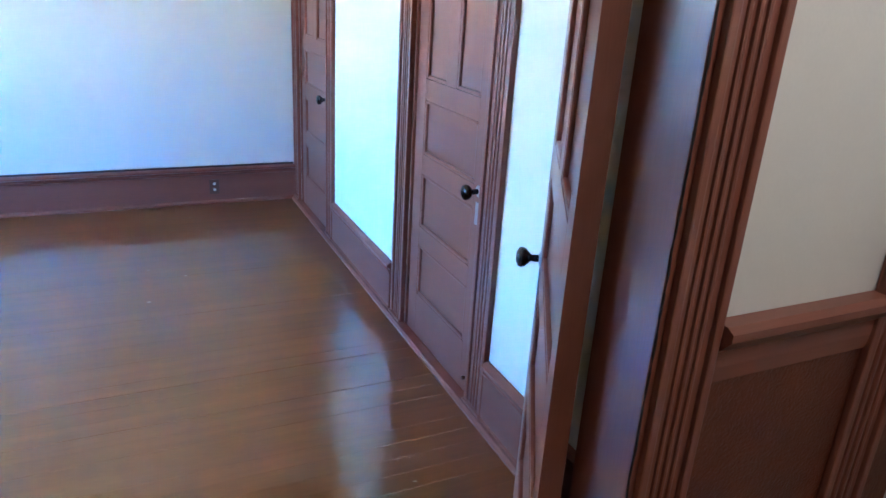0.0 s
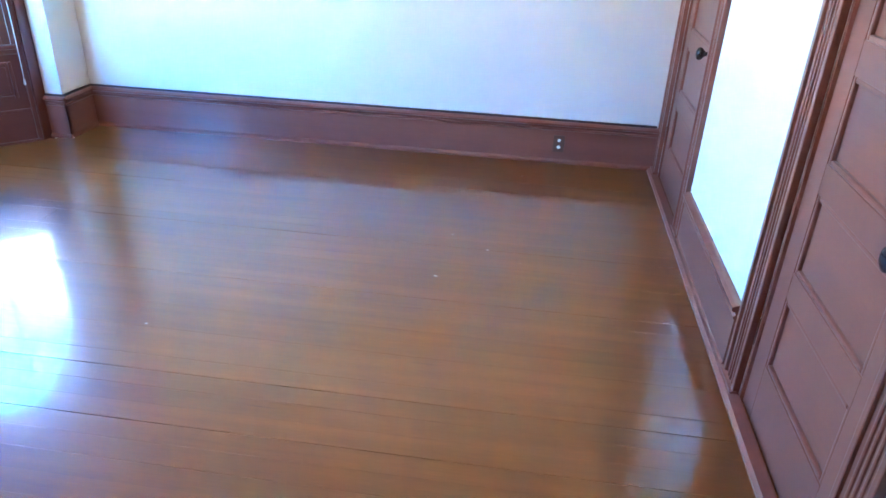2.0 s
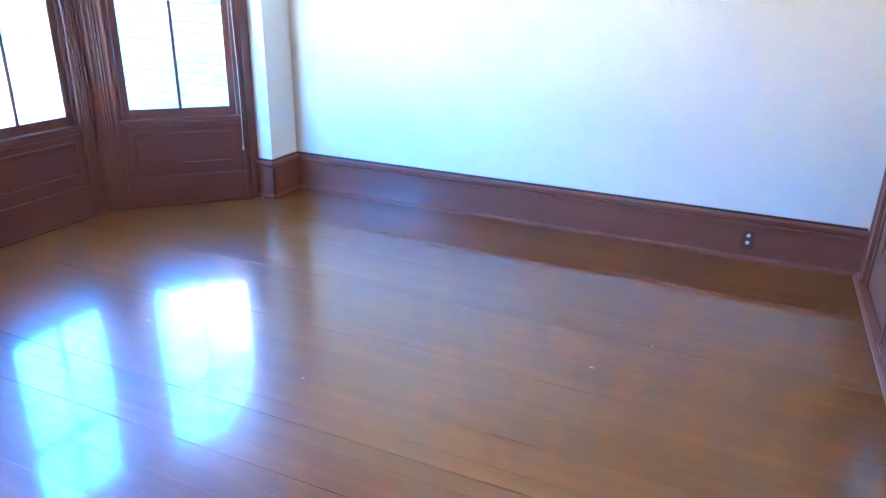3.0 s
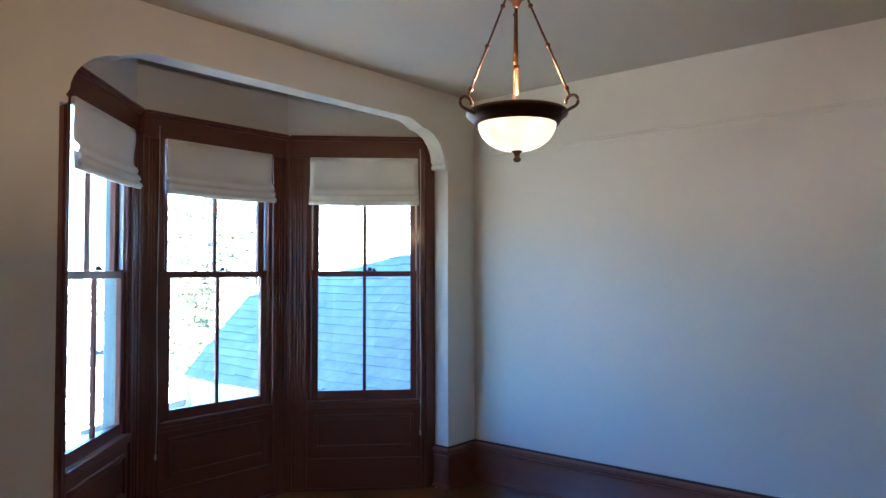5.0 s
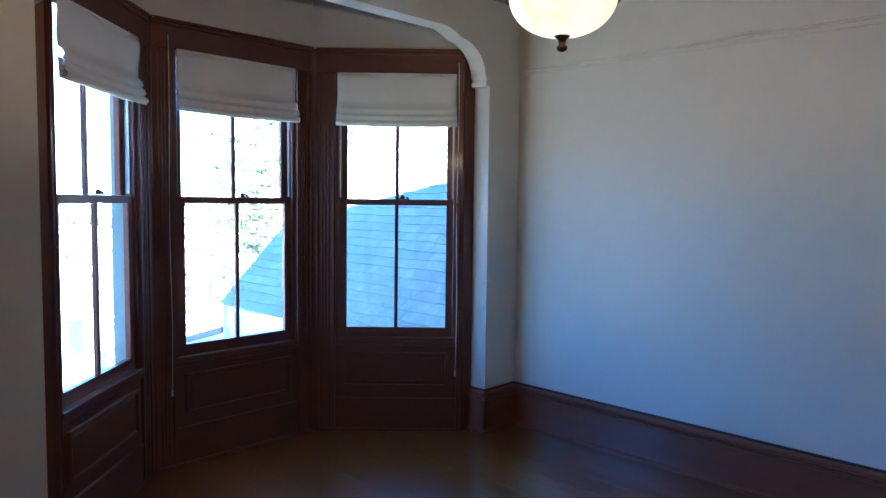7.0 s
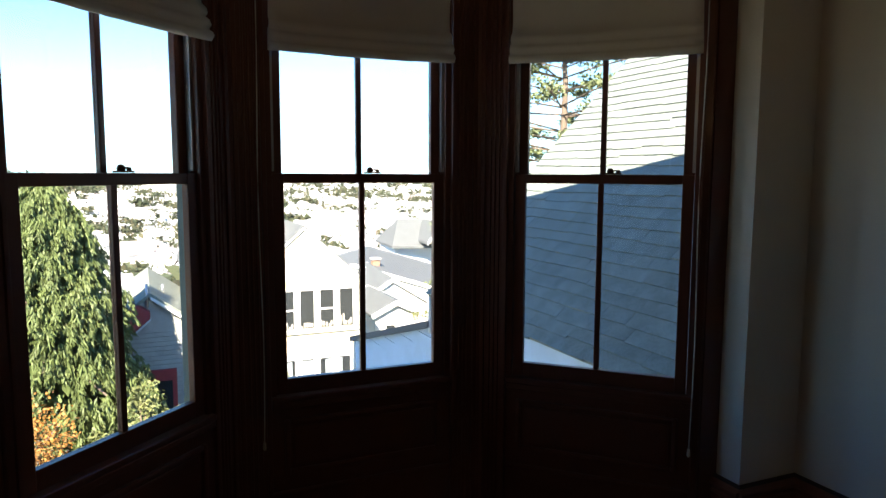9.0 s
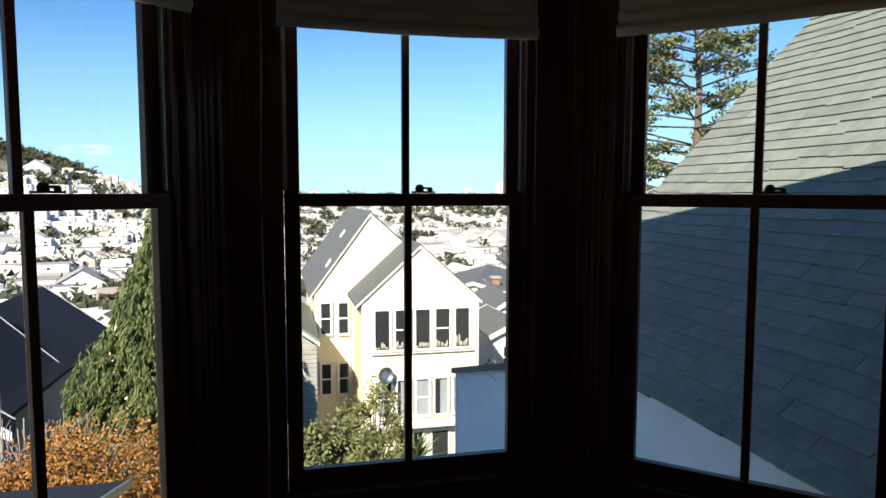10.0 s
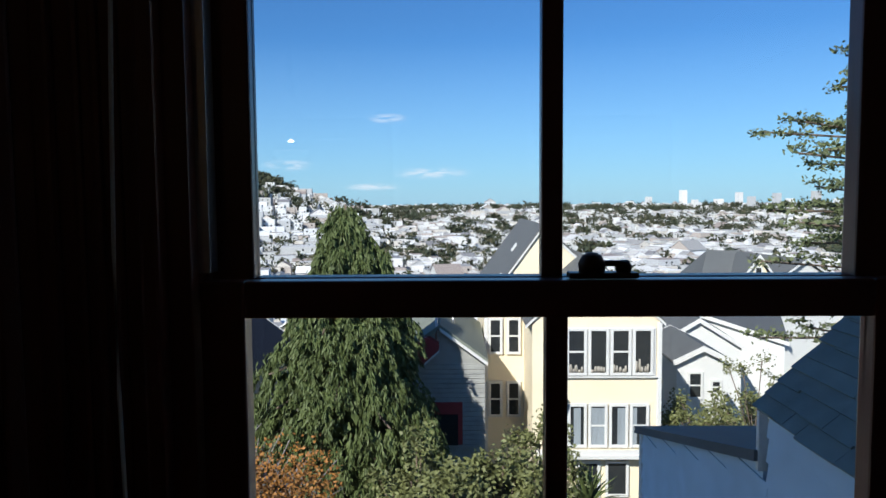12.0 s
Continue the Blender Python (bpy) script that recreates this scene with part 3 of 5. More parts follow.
def closet_door(name, x0, x1, knob_at_low):
    w, h = x1 - x0 - 0.006, DH - 0.008
    d = tagged(thing(name, "closed stained redwood panelled closet door with black knob", "door", "closet doors", pose(x0 + 0.003, YA - 0.012, 0)), kind="structure")
    door_leaf(d, w, h)
    kx = 0.062 if knob_at_low else w - 0.062
    knob(d, kx, 0.89, 0.0, 1)
    for z in (0.28, 1.75):
        hinge(d, (w + 0.002) if knob_at_low else -0.002, 0.008, z)
    f = 0.012
    cw = 0.145
    for a, b in ((-cw - 0.003, -0.004), (w + 0.004, w + cw + 0.003)):
        b2 = min(b, -x0 - 0.004)
        part("casing", casing_profile(B(), a, b2, 0.0, DH, f), WOOD, d)
        part("plinth", box(B(), (a - 0.002, f, 0.0), (b2, f + 0.032, 0.03), None, 0.003), WOOD, d)
    part("head_casing", box(box(B(), (-cw - 0.01, f, DH), (min(w + cw, -x0 - 0.004), f + 0.022, DH + 0.13), None, 0.003),
                            (-cw - 0.02, f, DH + 0.13), (min(w + cw, -x0 - 0.004), f + 0.045, DH + 0.155), None, 0.006), WOOD_H, d)
    for a, b in ((-0.003, 0.0), (w, w + 0.003)):
        part("jamb", box(B(), (a - 0.012, -0.10, 0), (b + 0.0 if a < 0 else b + 0.012, 0.012, DH)), WOOD, d)
    return d


closet_door("door_1", *D1, True)
closet_door("door_2", *D2, True)
bm = B()
lathe(bm, [(0.006, 0.0), (0.005, 0.02), (0.009, 0.026), (0.007, 0.034)], pose(0.0, 0.0, 0.0, -90), 12)
stop_peg = part("door_stop", fixed(bm), BRONZE)
stop_peg.matrix_world = pose(-3.0, YA - 0.012, 0.10)
tagged(stop_peg, "small dark metal door stop on the closet door", "door stop")

# entry door, open into the room
HX, HY = XD + 0.010, -3.248
TIP = Vector((-3.595, -3.705))
ang = math.degrees(math.atan2(TIP.y - HY, TIP.x - HX))
ed = tagged(thing("door_3", "open stained redwood panelled entry door with black knob", "door", "", pose(HX, HY, 0, 0, 0, ang)), kind="structure")
EW = (TIP - Vector((HX, HY))).length
door_leaf(ed, EW, DH - 0.012, 0.042)
knob(ed, EW - 0.065, 0.895, 0.0, 1)
knob(ed, EW - 0.065, 0.895, -0.042, -1, False)
for z in (0.22, 1.82):
    hinge(ed, -0.004, 0.0, z)
fr = tagged(thing("door_frame", "stained redwood door frame with moulded casing and worn jamb", "door frame", "", pose(XD, 0, 0)), kind="structure")
for y0, y1 in ((E0 - 0.022, E0), (E1, E1 + 0.022)):
    part("jamb", box(B(), (-T - 0.012, y0, 0), (0.012, y1, DH), None, 0.002), WOOD, fr)
part("head_jamb", box(B(), (-T - 0.012, E0, DH - 0.02), (0.012, E1, DH)), WOOD_H, fr)
for side in (0, 1):
    for ya, yb in ((E0 - 0.130, E0 - 0.016), (E1 + 0.016, E1 + 0.130)):
        bm = casing_profile(B(), 0.0, yb - ya, 0.0, DH + 0.02, 0.0)
        mm = pose(0.001, yb, 0, 0, 0, -90) if side == 0 else pose(-T - 0.001, ya, 0, 0, 0, 90)
        bmesh.ops.transform(bm, matrix=mm, verts=bm.verts)
        part("casing", bm, WOOD, fr)
    x0, x1 = ((0.0, 0.024) if side == 0 else (-T - 0.024, -T))
    part("head_casing", box(B(), (x0, E0 - 0.135, DH + 0.02), (x1, E1 + 0.135, DH + 0.15), None, 0.003), WOOD_H, fr)
wr = random.Random(8)
part("open_joint", tube(B(), [(-T - 0.0135 + wr.uniform(-0.001, 0.0005), E0 - 0.0005 + wr.uniform(-0.0018, 0.0008), 0.02 + (DH - 0.04) * i / 60) for i in range(61)], 0.0022, 6), GAP, fr, "dark ragged joint where the paint has chipped")
part("threshold", box(B(), (-T - 0.01, E0, -0.001), (0.01, E1, 0.010), None, 0.004), WOOD, fr)

# hall wainscot beside the doorway
hx = XD - T
bm = B()
box(bm, (hx - 0.010, YA - 0.28, 0.0), (hx - 0.002, E0 - 0.131, 1.05))
box(bm, (hx - 0.010, E1 + 0.131, 0.0), (hx - 0.002, -1.3, 1.05))
setting("wainscot", bm, LINCRUSTA, "red-brown embossed wainscot below a dado rail", "wainscot")
DADO = [(0, 0), (0.014, 0.0), (0.018, 0.030), (0.018, 0.060), (0.034, 0.078), (0.044, 0.090), (0.044, 0.104), (0.030, 0.112), (0, 0.112)]
for ya, yb in ((YA - 0.28, E0 - 0.131), (E1 + 0.131, -1.3)):
    setting("trim_dado_rail", fixed(sweep(B(), DADO, (hx, ya, 1.02), (hx, yb, 1.02), (-1, 0, 0))), WOOD_H, "moulded redwood dado rail", "trim")
    setting("baseboard", fixed(sweep(B(), BASE, (hx, ya, 0), (hx, yb, 0), (-1, 0, 0))), WOOD_H, "tall dark redwood baseboard with a moulded top", "baseboard")
bm = casing_profile(B(), 0, 0.13, 0, 2.1, 0.0)
bmesh.ops.transform(bm, matrix=pose(hx - 0.0015, -3.975, 0, 0, 0, 90), verts=bm.verts)
setting("trim_hall_casing", bm, WOOD, "moulded redwood casing at the hall corner", "trim")
setting("hall_floor", box(B(), (-6.6, YA - 0.28, -0.022), (XD - T, -1.2, 0.0)), PLANK, "varnished hall floor", "floor")

# ---- outlet, pendant lamp ----
ot = thing("wall_outlet", "small brown-plated outlet with two white sockets in the baseboard", "outlet", "", pose(-0.0205, -3.19, 0.128))
part("plate", box(B(), (-0.004, -0.035, -0.055), (0.0, 0.035, 0.055), None, 0.0015), OUTLET, ot)
for z in (-0.022, 0.022):
    bm = B()
    lathe(bm, [(0.011, 0.0), (0.010, 0.002), (0.008, 0.003)], pose(-0.0045, 0, z, 0, -90), 16)
    part("socket", bm, WHITE_PLASTIC, ot, "white socket face")

LX, LY, Z0 = -2.554, -2.118, 1.755
lamp = thing("pendant_lamp", "lit alabaster bowl pendant lamp on three bronze rods", "lamp", "", pose(LX, LY, 0))
bm = B()
lathe(bm, [(0.003, 0.0), (0.009, 0.003), (0.010, 0.009), (0.006, 0.013), (0.008, 0.021), (0.014, 0.027), (0.016, 0.033)], pose(0, 0, Z0), 20)
part("finial", fixed(bm), BRONZE, lamp)
bm = B()
prof = []
for i in range(15):
    a = math.pi / 2 * i / 14
    prof.append((0.010 + 0.088 * math.sin(a), Z0 + 0.028 + 0.070 * (1 - math.cos(a))))
lathe(bm, prof, None, 48)
part("bowl", fixed(bm), BOWL, lamp, "lit cream alabaster glass bowl")
bm = B()
zr = Z0 + 0.095
lathe(bm, [(0.095, zr), (0.104, zr - 0.003), (0.108, zr + 0.005), (0.118, zr + 0.015), (0.126, zr + 0.021), (0.128, zr + 0.028), (0.122, zr + 0.033), (0.096, zr + 0.033), (0.093, zr + 0.006)], None, 48)
part("rim", fixed(bm), BRONZE, lamp)
ZT = Z0 + 0.432
bm = B()
lathe(bm, [(0.004, ZT - 0.044), (0.009, ZT - 0.036), (0.014, ZT - 0.026), (0.022, ZT - 0.020), (0.024, ZT - 0.010), (0.021, ZT - 0.006), (0.041, ZT - 0.002), (0.043, ZT + 0.006),
           (0.032, ZT + 0.013), (0.014, ZT + 0.020), (0.008, ZT + 0.030), (0.006, ZT + 0.045)], None, 32)
part("hub", fixed(bm), BRONZE, lamp)
part("stem", tube(B(), [(0, 0, ZT + 0.04), (0, 0, H - 0.02)], 0.0062, 12), BRONZE, lamp)
part("centre_rod", tube(tube(B(), [(0, 0, ZT - 0.04), (0, 0, zr + 0.075)], 0.0042, 10), [(0, 0, ZT - 0.20), (0, 0, ZT - 0.188)], 0.0072, 10), BRONZE, lamp)
bm = B()
lathe(bm, [(0.006, ZT + 0.078), (0.010, ZT + 0.082), (0.021, ZT + 0.096), (0.024, ZT + 0.112), (0.020, ZT + 0.118), (0.006, ZT + 0.120)], None, 20)
part("coupling", fixed(bm), BRONZE, lamp)
bm = B()
lathe(bm, [(0.012, H - 0.055), (0.030, H - 0.045), (0.052, H - 0.018), (0.062, H - 0.001)], None, 28)
part("canopy", fixed(bm), BRONZE, lamp)
for i in range(3):
    a = radians(38 + 120 * i)
    c, s = math.cos(a), math.sin(a)
    p0, p1 = Vector((0.026 * c, 0.026 * s, ZT - 0.012)), Vector((0.140 * c, 0.140 * s, zr + 0.056))
    bm = B()
    tube(bm, [p0, p1], 0.0030, 8)
    for f in (0.12, 0.52, 0.94):
        q = p0.lerp(p1, f)
        lathe(bm, [(0.002, -0.006), (0.0058, -0.003), (0.0058, 0.003), (0.002, 0.006)], Matrix.Translation(q), 12)
    part("rod", bm, BRONZE, lamp)
    bm = B()
    pts = [(0.122 * c, 0.122 * s, zr + 0.014)]
    for k in range(13):
        b = radians(-60 + 250 * k / 12)
        rr = 0.013 + 0.0004 * k
        pts.append(((0.148 + rr * math.cos(b)) * c, (0.148 + rr * math.cos(b)) * s, zr + 0.038 + rr * math.sin(b)))
    tube(bm, pts, 0.0040, 8)
    part("scroll", bm, BRONZE, lamp)
bulb = new("pendant_bulb", bpy.data.lights.new("pendant_bulb", "POINT"))
bulb.data.energy, bulb.data.color, bulb.data.shadow_soft_size = LAMP_W, (1.0, 0.64, 0.32), 0.02
bulb.location = (LX, LY, zr + 0.04)

# warm ceiling lamp that lights the hall
hl = thing("hall_ceiling_lamp", "small round alabaster hall lamp under the ceiling, lit", "lamp", "", pose(-5.35, -3.60, H))
part("rose", lathe(B(), [(0.0, -0.001), (0.09, -0.001), (0.085, -0.02), (0.03, -0.035), (0.0, -0.035)], pose(0, 0, 0), 24), BRONZE, hl)
part("shade", lathe(B(), [(0.03, -0.03), (0.12, -0.05), (0.13, -0.09), (0.09, -0.13), (0.0, -0.15)], pose(0, 0, 0), 24), BOWL, hl)
hb = new("hall_bulb", bpy.data.lights.new("hall_bulb", "POINT"))
hb.data.energy, hb.data.color, hb.data.shadow_soft_size = 0.155, (1.0, 0.74, 0.54), 0.10
hb.location = (-5.35, -3.60, H - 0.28)

# ---- outside ----
SIDING = material("pale_blue_grey_siding", (0.43, 0.55, 0.66), 0.6, vary=0.14, scale=1.6, fine=30, stretch=(1, 3, 3))
SHINGLE = material("grey_green_shingle", (0.180, 0.200, 0.180), 0.9, vary=0.36, scale=7, fine=60, bump=0.5, island=0.09, spec=0.2)
YELLOW = material("pale_yellow_stucco", (0.76, 0.66, 0.475), 0.8, vary=0.06, scale=1.2, fine=30, bump=0.05)
WHITE = material("white_house_paint", (0.62, 0.615, 0.59), 0.6, vary=0.05, scale=1.5, fine=40)
SLATE = material("grey_asphalt_roof", (0.095, 0.100, 0.102), 0.85, vary=0.25, scale=2.5, fine=50, bump=0.2)
# blue-grey taken near black: the colour holds the roofs' shade
NAVY = material("shaded_blue_grey_roof", (0.018, 0.022, 0.034), 0.85, spec=0.12, vary=0.3, scale=2.5, fine=50, bump=0.2)
GREYWALL = material("weathered_grey_wall", (0.31, 0.31, 0.29), 0.8, vary=0.25, scale=3, fine=40, bump=0.2)
MOSSY = material("mossy_grey_roof", (0.17, 0.185, 0.15), 0.9, vary=0.3, scale=3, fine=50, bump=0.2)
BRICK = material("red_brown_brick", (0.30, 0.15, 0.10), 0.85, vary=0.3, scale=5, fine=30, bump=0.3)
RED = material("red_painted_wood", (0.27, 0.032, 0.035), 0.6, vary=0.2)
DARKPANE = material("dark_window_glass", (0.025, 0.028, 0.03), 0.1, vary=0.3, bump=0.0)
CONIFER = material("conifer_green", (0.082, 0.108, 0.030), 0.7, vary=0.5, scale=2.0, fine=30, bump=0.0)
OLIVE = material("olive_leaves", (0.125, 0.135, 0.045), 0.65, vary=0.5, scale=2.5, fine=30, bump=0.0)
AUTUMN = material("autumn_orange_leaves", (0.27, 0.115, 0.020), 0.65, vary=0.5, scale=3.0, fine=30, bump=0.0)
PINE = material("pine_needles", (0.105, 0.125, 0.050), 0.7, vary=0.5, scale=2.0, fine=30, bump=0.0)
BARK = material("grey_brown_bark", (0.13, 0.095, 0.07), 0.9, vary=0.35, scale=6, fine=60, bump=0.4, stretch=(1, 1, 0.3))
TWIG = material("bare_grey_twigs", (0.20, 0.17, 0.16), 0.9, vary=0.3)
EARTH = material("hillside_ground", (0.16, 0.15, 0.10), 0.95, vary=0.4, scale=0.05, fine=0.8, bump=0.2)


def hill(x, y):
    """The height of the ground: the garden, the slope to the flats, a hill to the west, far rises."""
    r = math.hypot(x, y)
    z = -9.4 - 45.0 * max(0.0, min(1.0, (r - 34) / 300.0)) ** 0.7 - 26.0 * max(0.0, (r - 334) / 2100.0)
    z += 0.013 * max(0.0, r - 40.0) + 21.0 * max(0.0, min(1.0, (r - 800) / 1400.0))
    z += 146.0 * math.exp(-((x + 500) ** 2 + (y - 760) ** 2) / (2 * 235.0 ** 2))
    z += 14.0 * math.exp(-((x - 60) ** 2 + (y - 1500) ** 2) / (2 * 260.0 ** 2))
    return z


bm = B()
rad = [0, 6, 14, 24, 34, 48, 66, 90, 120, 160, 210, 270, 340, 420, 500, 580, 660, 740, 820, 900, 1000, 1150, 1350, 1600, 2000, 2500, 3200, 4300]
seg = 72
rows = []
for r in rad:
    rows.append([bm.verts.new((r * math.sin(2 * math.pi * i / seg), r * math.cos(2 * math.pi * i / seg),
                               hill(r * math.sin(2 * math.pi * i / seg), r * math.cos(2 * math.pi * i / seg)))) for i in range(seg if r else 1)])
for a, b in zip(rows, rows[1:]):
    for i in range(seg):
        j = (i + 1) % seg
        bm.faces.new((a[0], b[i], b[j]) if len(a) == 1 else (a[i], b[i], b[j], a[j]))
for f in bm.faces:
    f.smooth = True
setting("ground", fixed(bm), EARTH, "sloping hillside ground that falls to the city flats", "ground")

# --- our own house: outer walls, unseen front gable and the wing beside the bay
bm = B()
box(bm, (-5.6, 0.125, -9.4), (-3.03, 0.30, 2.72))
box(bm, (-0.14, 0.125, -9.4), (0.30, 0.30, 2.72))
box(bm, (-3.03, 0.125, -9.4), (-0.14, 0.30, -0.07))
box(bm, (-3.03, 0.30, -0.30), (-0.14, 0.96, -0.07))
box(bm, (-3.03, 0.13, 2.73), (-0.14, 0.98, 2.90))
setting("outer_wall", bm, WHITE, "white painted outer wall of the house", "wall")
# roof out of view, its gable shaped to cast the wing's slanting shadow
bm = B()
px, pz, ez = -2.6, 4.98, 2.30
for sx, ex in ((-1, -6.1), (1, 0.88)):
    vs = [bm.verts.new(p) for y in (-9.0, 1.25) for p in ((px, y, pz), (ex, y, ez if sx > 0 else 2.3), (ex, y, (ez if sx > 0 else 2.3) + 0.12), (px, y, pz + 0.16))]
    for q in ((0, 1, 2, 3), (4, 5, 6, 7), (0, 1, 5, 4), (1, 2, 6, 5), (2, 3, 7, 6), (3, 0, 4, 7)):
        bm.faces.new([vs[i] for i in q])
prism_pts = ((-5.4, 2.92), (-0.1, 2.92), (px, pz - 0.05))
vs = [bm.verts.new((x, y, z)) for y in (1.0, 1.12) for x, z in prism_pts]
for q in ((0, 1, 2), (3, 4, 5), (0, 1, 4, 3), (1, 2, 5, 4), (2, 0, 3, 5)):
    bm.faces.new([vs[i] for i in q])
setting("roof_main_unseen", fixed(bm), SLATE, "", "roof")

WX, WY, WE = 0.16, 4.20, 0.34          # wing wall, its far end and its eave
wing = thing("house_wing", "wing with pale blue-grey clapboard wall and steep grey-green shingle roof", "house")
part("wall", box(B(), (WX + 0.02, 0.31, -9.4), (6.4, WY - 0.05, WE + 0.02)), SIDING, wing)
for z0, z1, ya, yb in ((-3.4, WE - 0.02, 0.31, WY - 0.04),):
    zz = z1
    while zz > z0:
        bm = B()
        vs = [bm.verts.new(p) for y in (ya, yb) for p in ((WX + 0.02, y, zz - 0.15), (WX - 0.006, y, zz - 0.15), (WX + 0.012, y, zz), (WX + 0.02, y, zz))]
        for q in ((0, 1, 2, 3), (4, 5, 6, 7), (0, 1, 5, 4), (1, 2, 6, 5), (2, 3, 7, 6), (3, 0, 4, 7)):
            bm.faces.new([vs[i] for i in q])
        part("clapboard", fixed(bm), SIDING, wing)
        zz -= 0.15
SL = 1.02
bm = B()
RX = 4.6
vs = [bm.verts.new(p) for y in (0.31, WY + 0.04) for p in ((WX - 0.03, y, WE + 0.0), (RX, y, WE + SL * (RX - WX + 0.03)), (RX, y, WE - 0.12 + SL * (RX - WX + 0.03)), (WX - 0.03, y, WE - 0.03))]
for q in ((0, 1, 2, 3), (4, 5, 6, 7), (0, 1, 5, 4), (1, 2, 6, 5), (2, 3, 7, 6), (3, 0, 4, 7)):
    bm.faces.new([vs[i] for i in q])
roof = part("roof", fixed(bm), SHINGLE, wing)
bm = B()
box(bm, (RX, 0.31, -9.4), (RX + 0.1, WY, WE + SL * (RX - WX)))
part("back_wall", bm, SIDING, wing)
# far gable end below the roof
bm = B()
vs = [bm.verts.new(p) for y in (WY - 0.05, WY - 0.001) for p in ((WX + 0.03, y, WE - 0.05), (RX, y, WE - 0.05), (RX, y, WE - 0.16 + SL * (RX - WX)))]
for q in ((0, 1, 2), (3, 4, 5), (0, 1, 4, 3), (1, 2, 5, 4), (2, 0, 3, 5)):
    bm.faces.new([vs[i] for i in q])
part("gable", fixed(bm), SIDING, wing)
# lean-to beyond
lean = thing("lean_to", "low pale blue-grey clapboard lean-to with a dark sloping roof edge", "shed")
bm = B()
vs = [bm.verts.new(p) for x in (WX + 0.02, 3.4) for p in ((x, WY + 0.05, -9.4), (x, 6.90, -9.4), (x, 6.90, -0.72), (x, WY + 0.05, 0.02))]
for q in ((0, 1, 2, 3), (4, 5, 6, 7), (0, 1, 5, 4), (1, 2, 6, 5), (2, 3, 7, 6), (3, 0, 4, 7)):
    bm.faces.new([vs[i] for i in q])
part("wall", fixed(bm), SIDING, lean)
for zz in [-0.12 - 0.15 * i for i in range(20)]:
    y1 = 6.90 if zz < -0.72 else WY + 0.05 + (0.02 - zz) / 0.74 * 2.65
    bm = B()
    vs = [bm.verts.new(p) for y in (WY - 0.038, y1) for p in ((WX + 0.02, y, zz - 0.15), (WX - 0.006, y, zz - 0.15), (WX + 0.012, y, zz), (WX + 0.02, y, zz))]
    for q in ((0, 1, 2, 3), (4, 5, 6, 7), (0, 1, 5, 4), (1, 2, 6, 5), (2, 3, 7, 6), (3, 0, 4, 7)):
        bm.faces.new([vs[i] for i in q])
    part("clapboard", fixed(bm), SIDING, lean)
bm = B()
vs = [bm.verts.new(p) for x in (WX - 0.05, 3.45) for p in ((x, WY + 0.02, 0.0), (x, 6.97, -0.76), (x, 6.97, -0.69), (x, WY + 0.02, 0.07))]
for q in ((0, 1, 2, 3), (4, 5, 6, 7), (0, 1, 5, 4), (1, 2, 6, 5), (2, 3, 7, 6), (3, 0, 4, 7)):
    bm.faces.new([vs[i] for i in q])
part("roof", fixed(bm), SLATE, lean)
part("corner_board", box(B(), (WX - 0.012, 6.85, -6.0), (WX + 0.05, 6.92, -0.73), None, 0.004), WHITE, lean)
part("end_flashing", box(B(), (WX - 0.028, WY + 0.015, -0.06), (WX + 0.03, WY + 0.05, WE - 0.02), None, 0.004), WHITE, lean)

# small low roof below the bay
low = thing("low_roof", "small blue-grey low roof with a pale metal edge", "roof")
bm = B()
box(bm, (-9.0, 5.2, -9.4), (-3.9, 7.4, -2.2))
part("wall", bm, GREYWALL, low)
bm = B()
vs = [bm.verts.new(p) for x in (-9.2, -3.75) for p in ((x, 5.0, -1.30), (x, 7.5, -1.98), (x, 7.5, -2.06), (x, 5.0, -1.38))]
for q in ((0, 1, 2, 3), (4, 5, 6, 7), (0, 1, 5, 4), (1, 2, 6, 5), (2, 3, 7, 6), (3, 0, 4, 7)):
    bm.faces.new([vs[i] for i in q])
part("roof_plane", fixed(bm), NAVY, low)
bm = B()
vs = [bm.verts.new(p) for x in (-3.75, -3.71) for p in ((x, 5.0, -1.28), (x, 7.5, -1.96), (x, 7.5, -2.06), (x, 5.0, -1.38))]
for q in ((0, 1, 2, 3), (4, 5, 6, 7), (0, 1, 5, 4), (1, 2, 6, 5), (2, 3, 7, 6), (3, 0, 4, 7)):
    bm.faces.new([vs[i] for i in q])
part("edge_flashing", fixed(bm), STEEL, low)


def prism(bm, pts, y0, y1):
    """An upright outline of (x, z), carried from y0 to y1."""
    vs = [[bm.verts.new((x, y, z)) for x, z in pts] for y in (y0, y1)]
    k = len(pts)
    bm.faces.new(vs[0][::-1])
    bm.faces.new(vs[1])
    for i in range(k):
        bm.faces.new((vs[0][i], vs[0][(i + 1) % k], vs[1][(i + 1) % k], vs[1][i]))
    return fixed(bm)


def house_window(parent, x0, x1, z0, z1, y, bar=True, frame_mat=None):
    """A window in a wall that faces -y."""
    fw = 0.10
    fr = part("window", ring(B(), x0 - fw, x1 + fw, z0 - fw, z1 + fw, fw, y - 0.06, y + 0.02, 0.01), frame_mat or WHITE, parent)
    part("pane", box(B(), (x0, y - 0.012, z0), (x1, y - 0.004, z1)), DARKPANE, fr)
    if bar:
        zc = (z0 + z1) / 2
        part("bar", box(B(), (x0, y - 0.04, zc - 0.03), (x1, y - 0.014, zc + 0.03)), WHITE, fr)
    return fr


def roof_slab(x0, z0, x1, z1, y0, y1, t=0.16):
    return prism(B(), [(x0, z0), (x1, z1), (x1, z1 + t), (x0, z0 + t)], y0, y1)


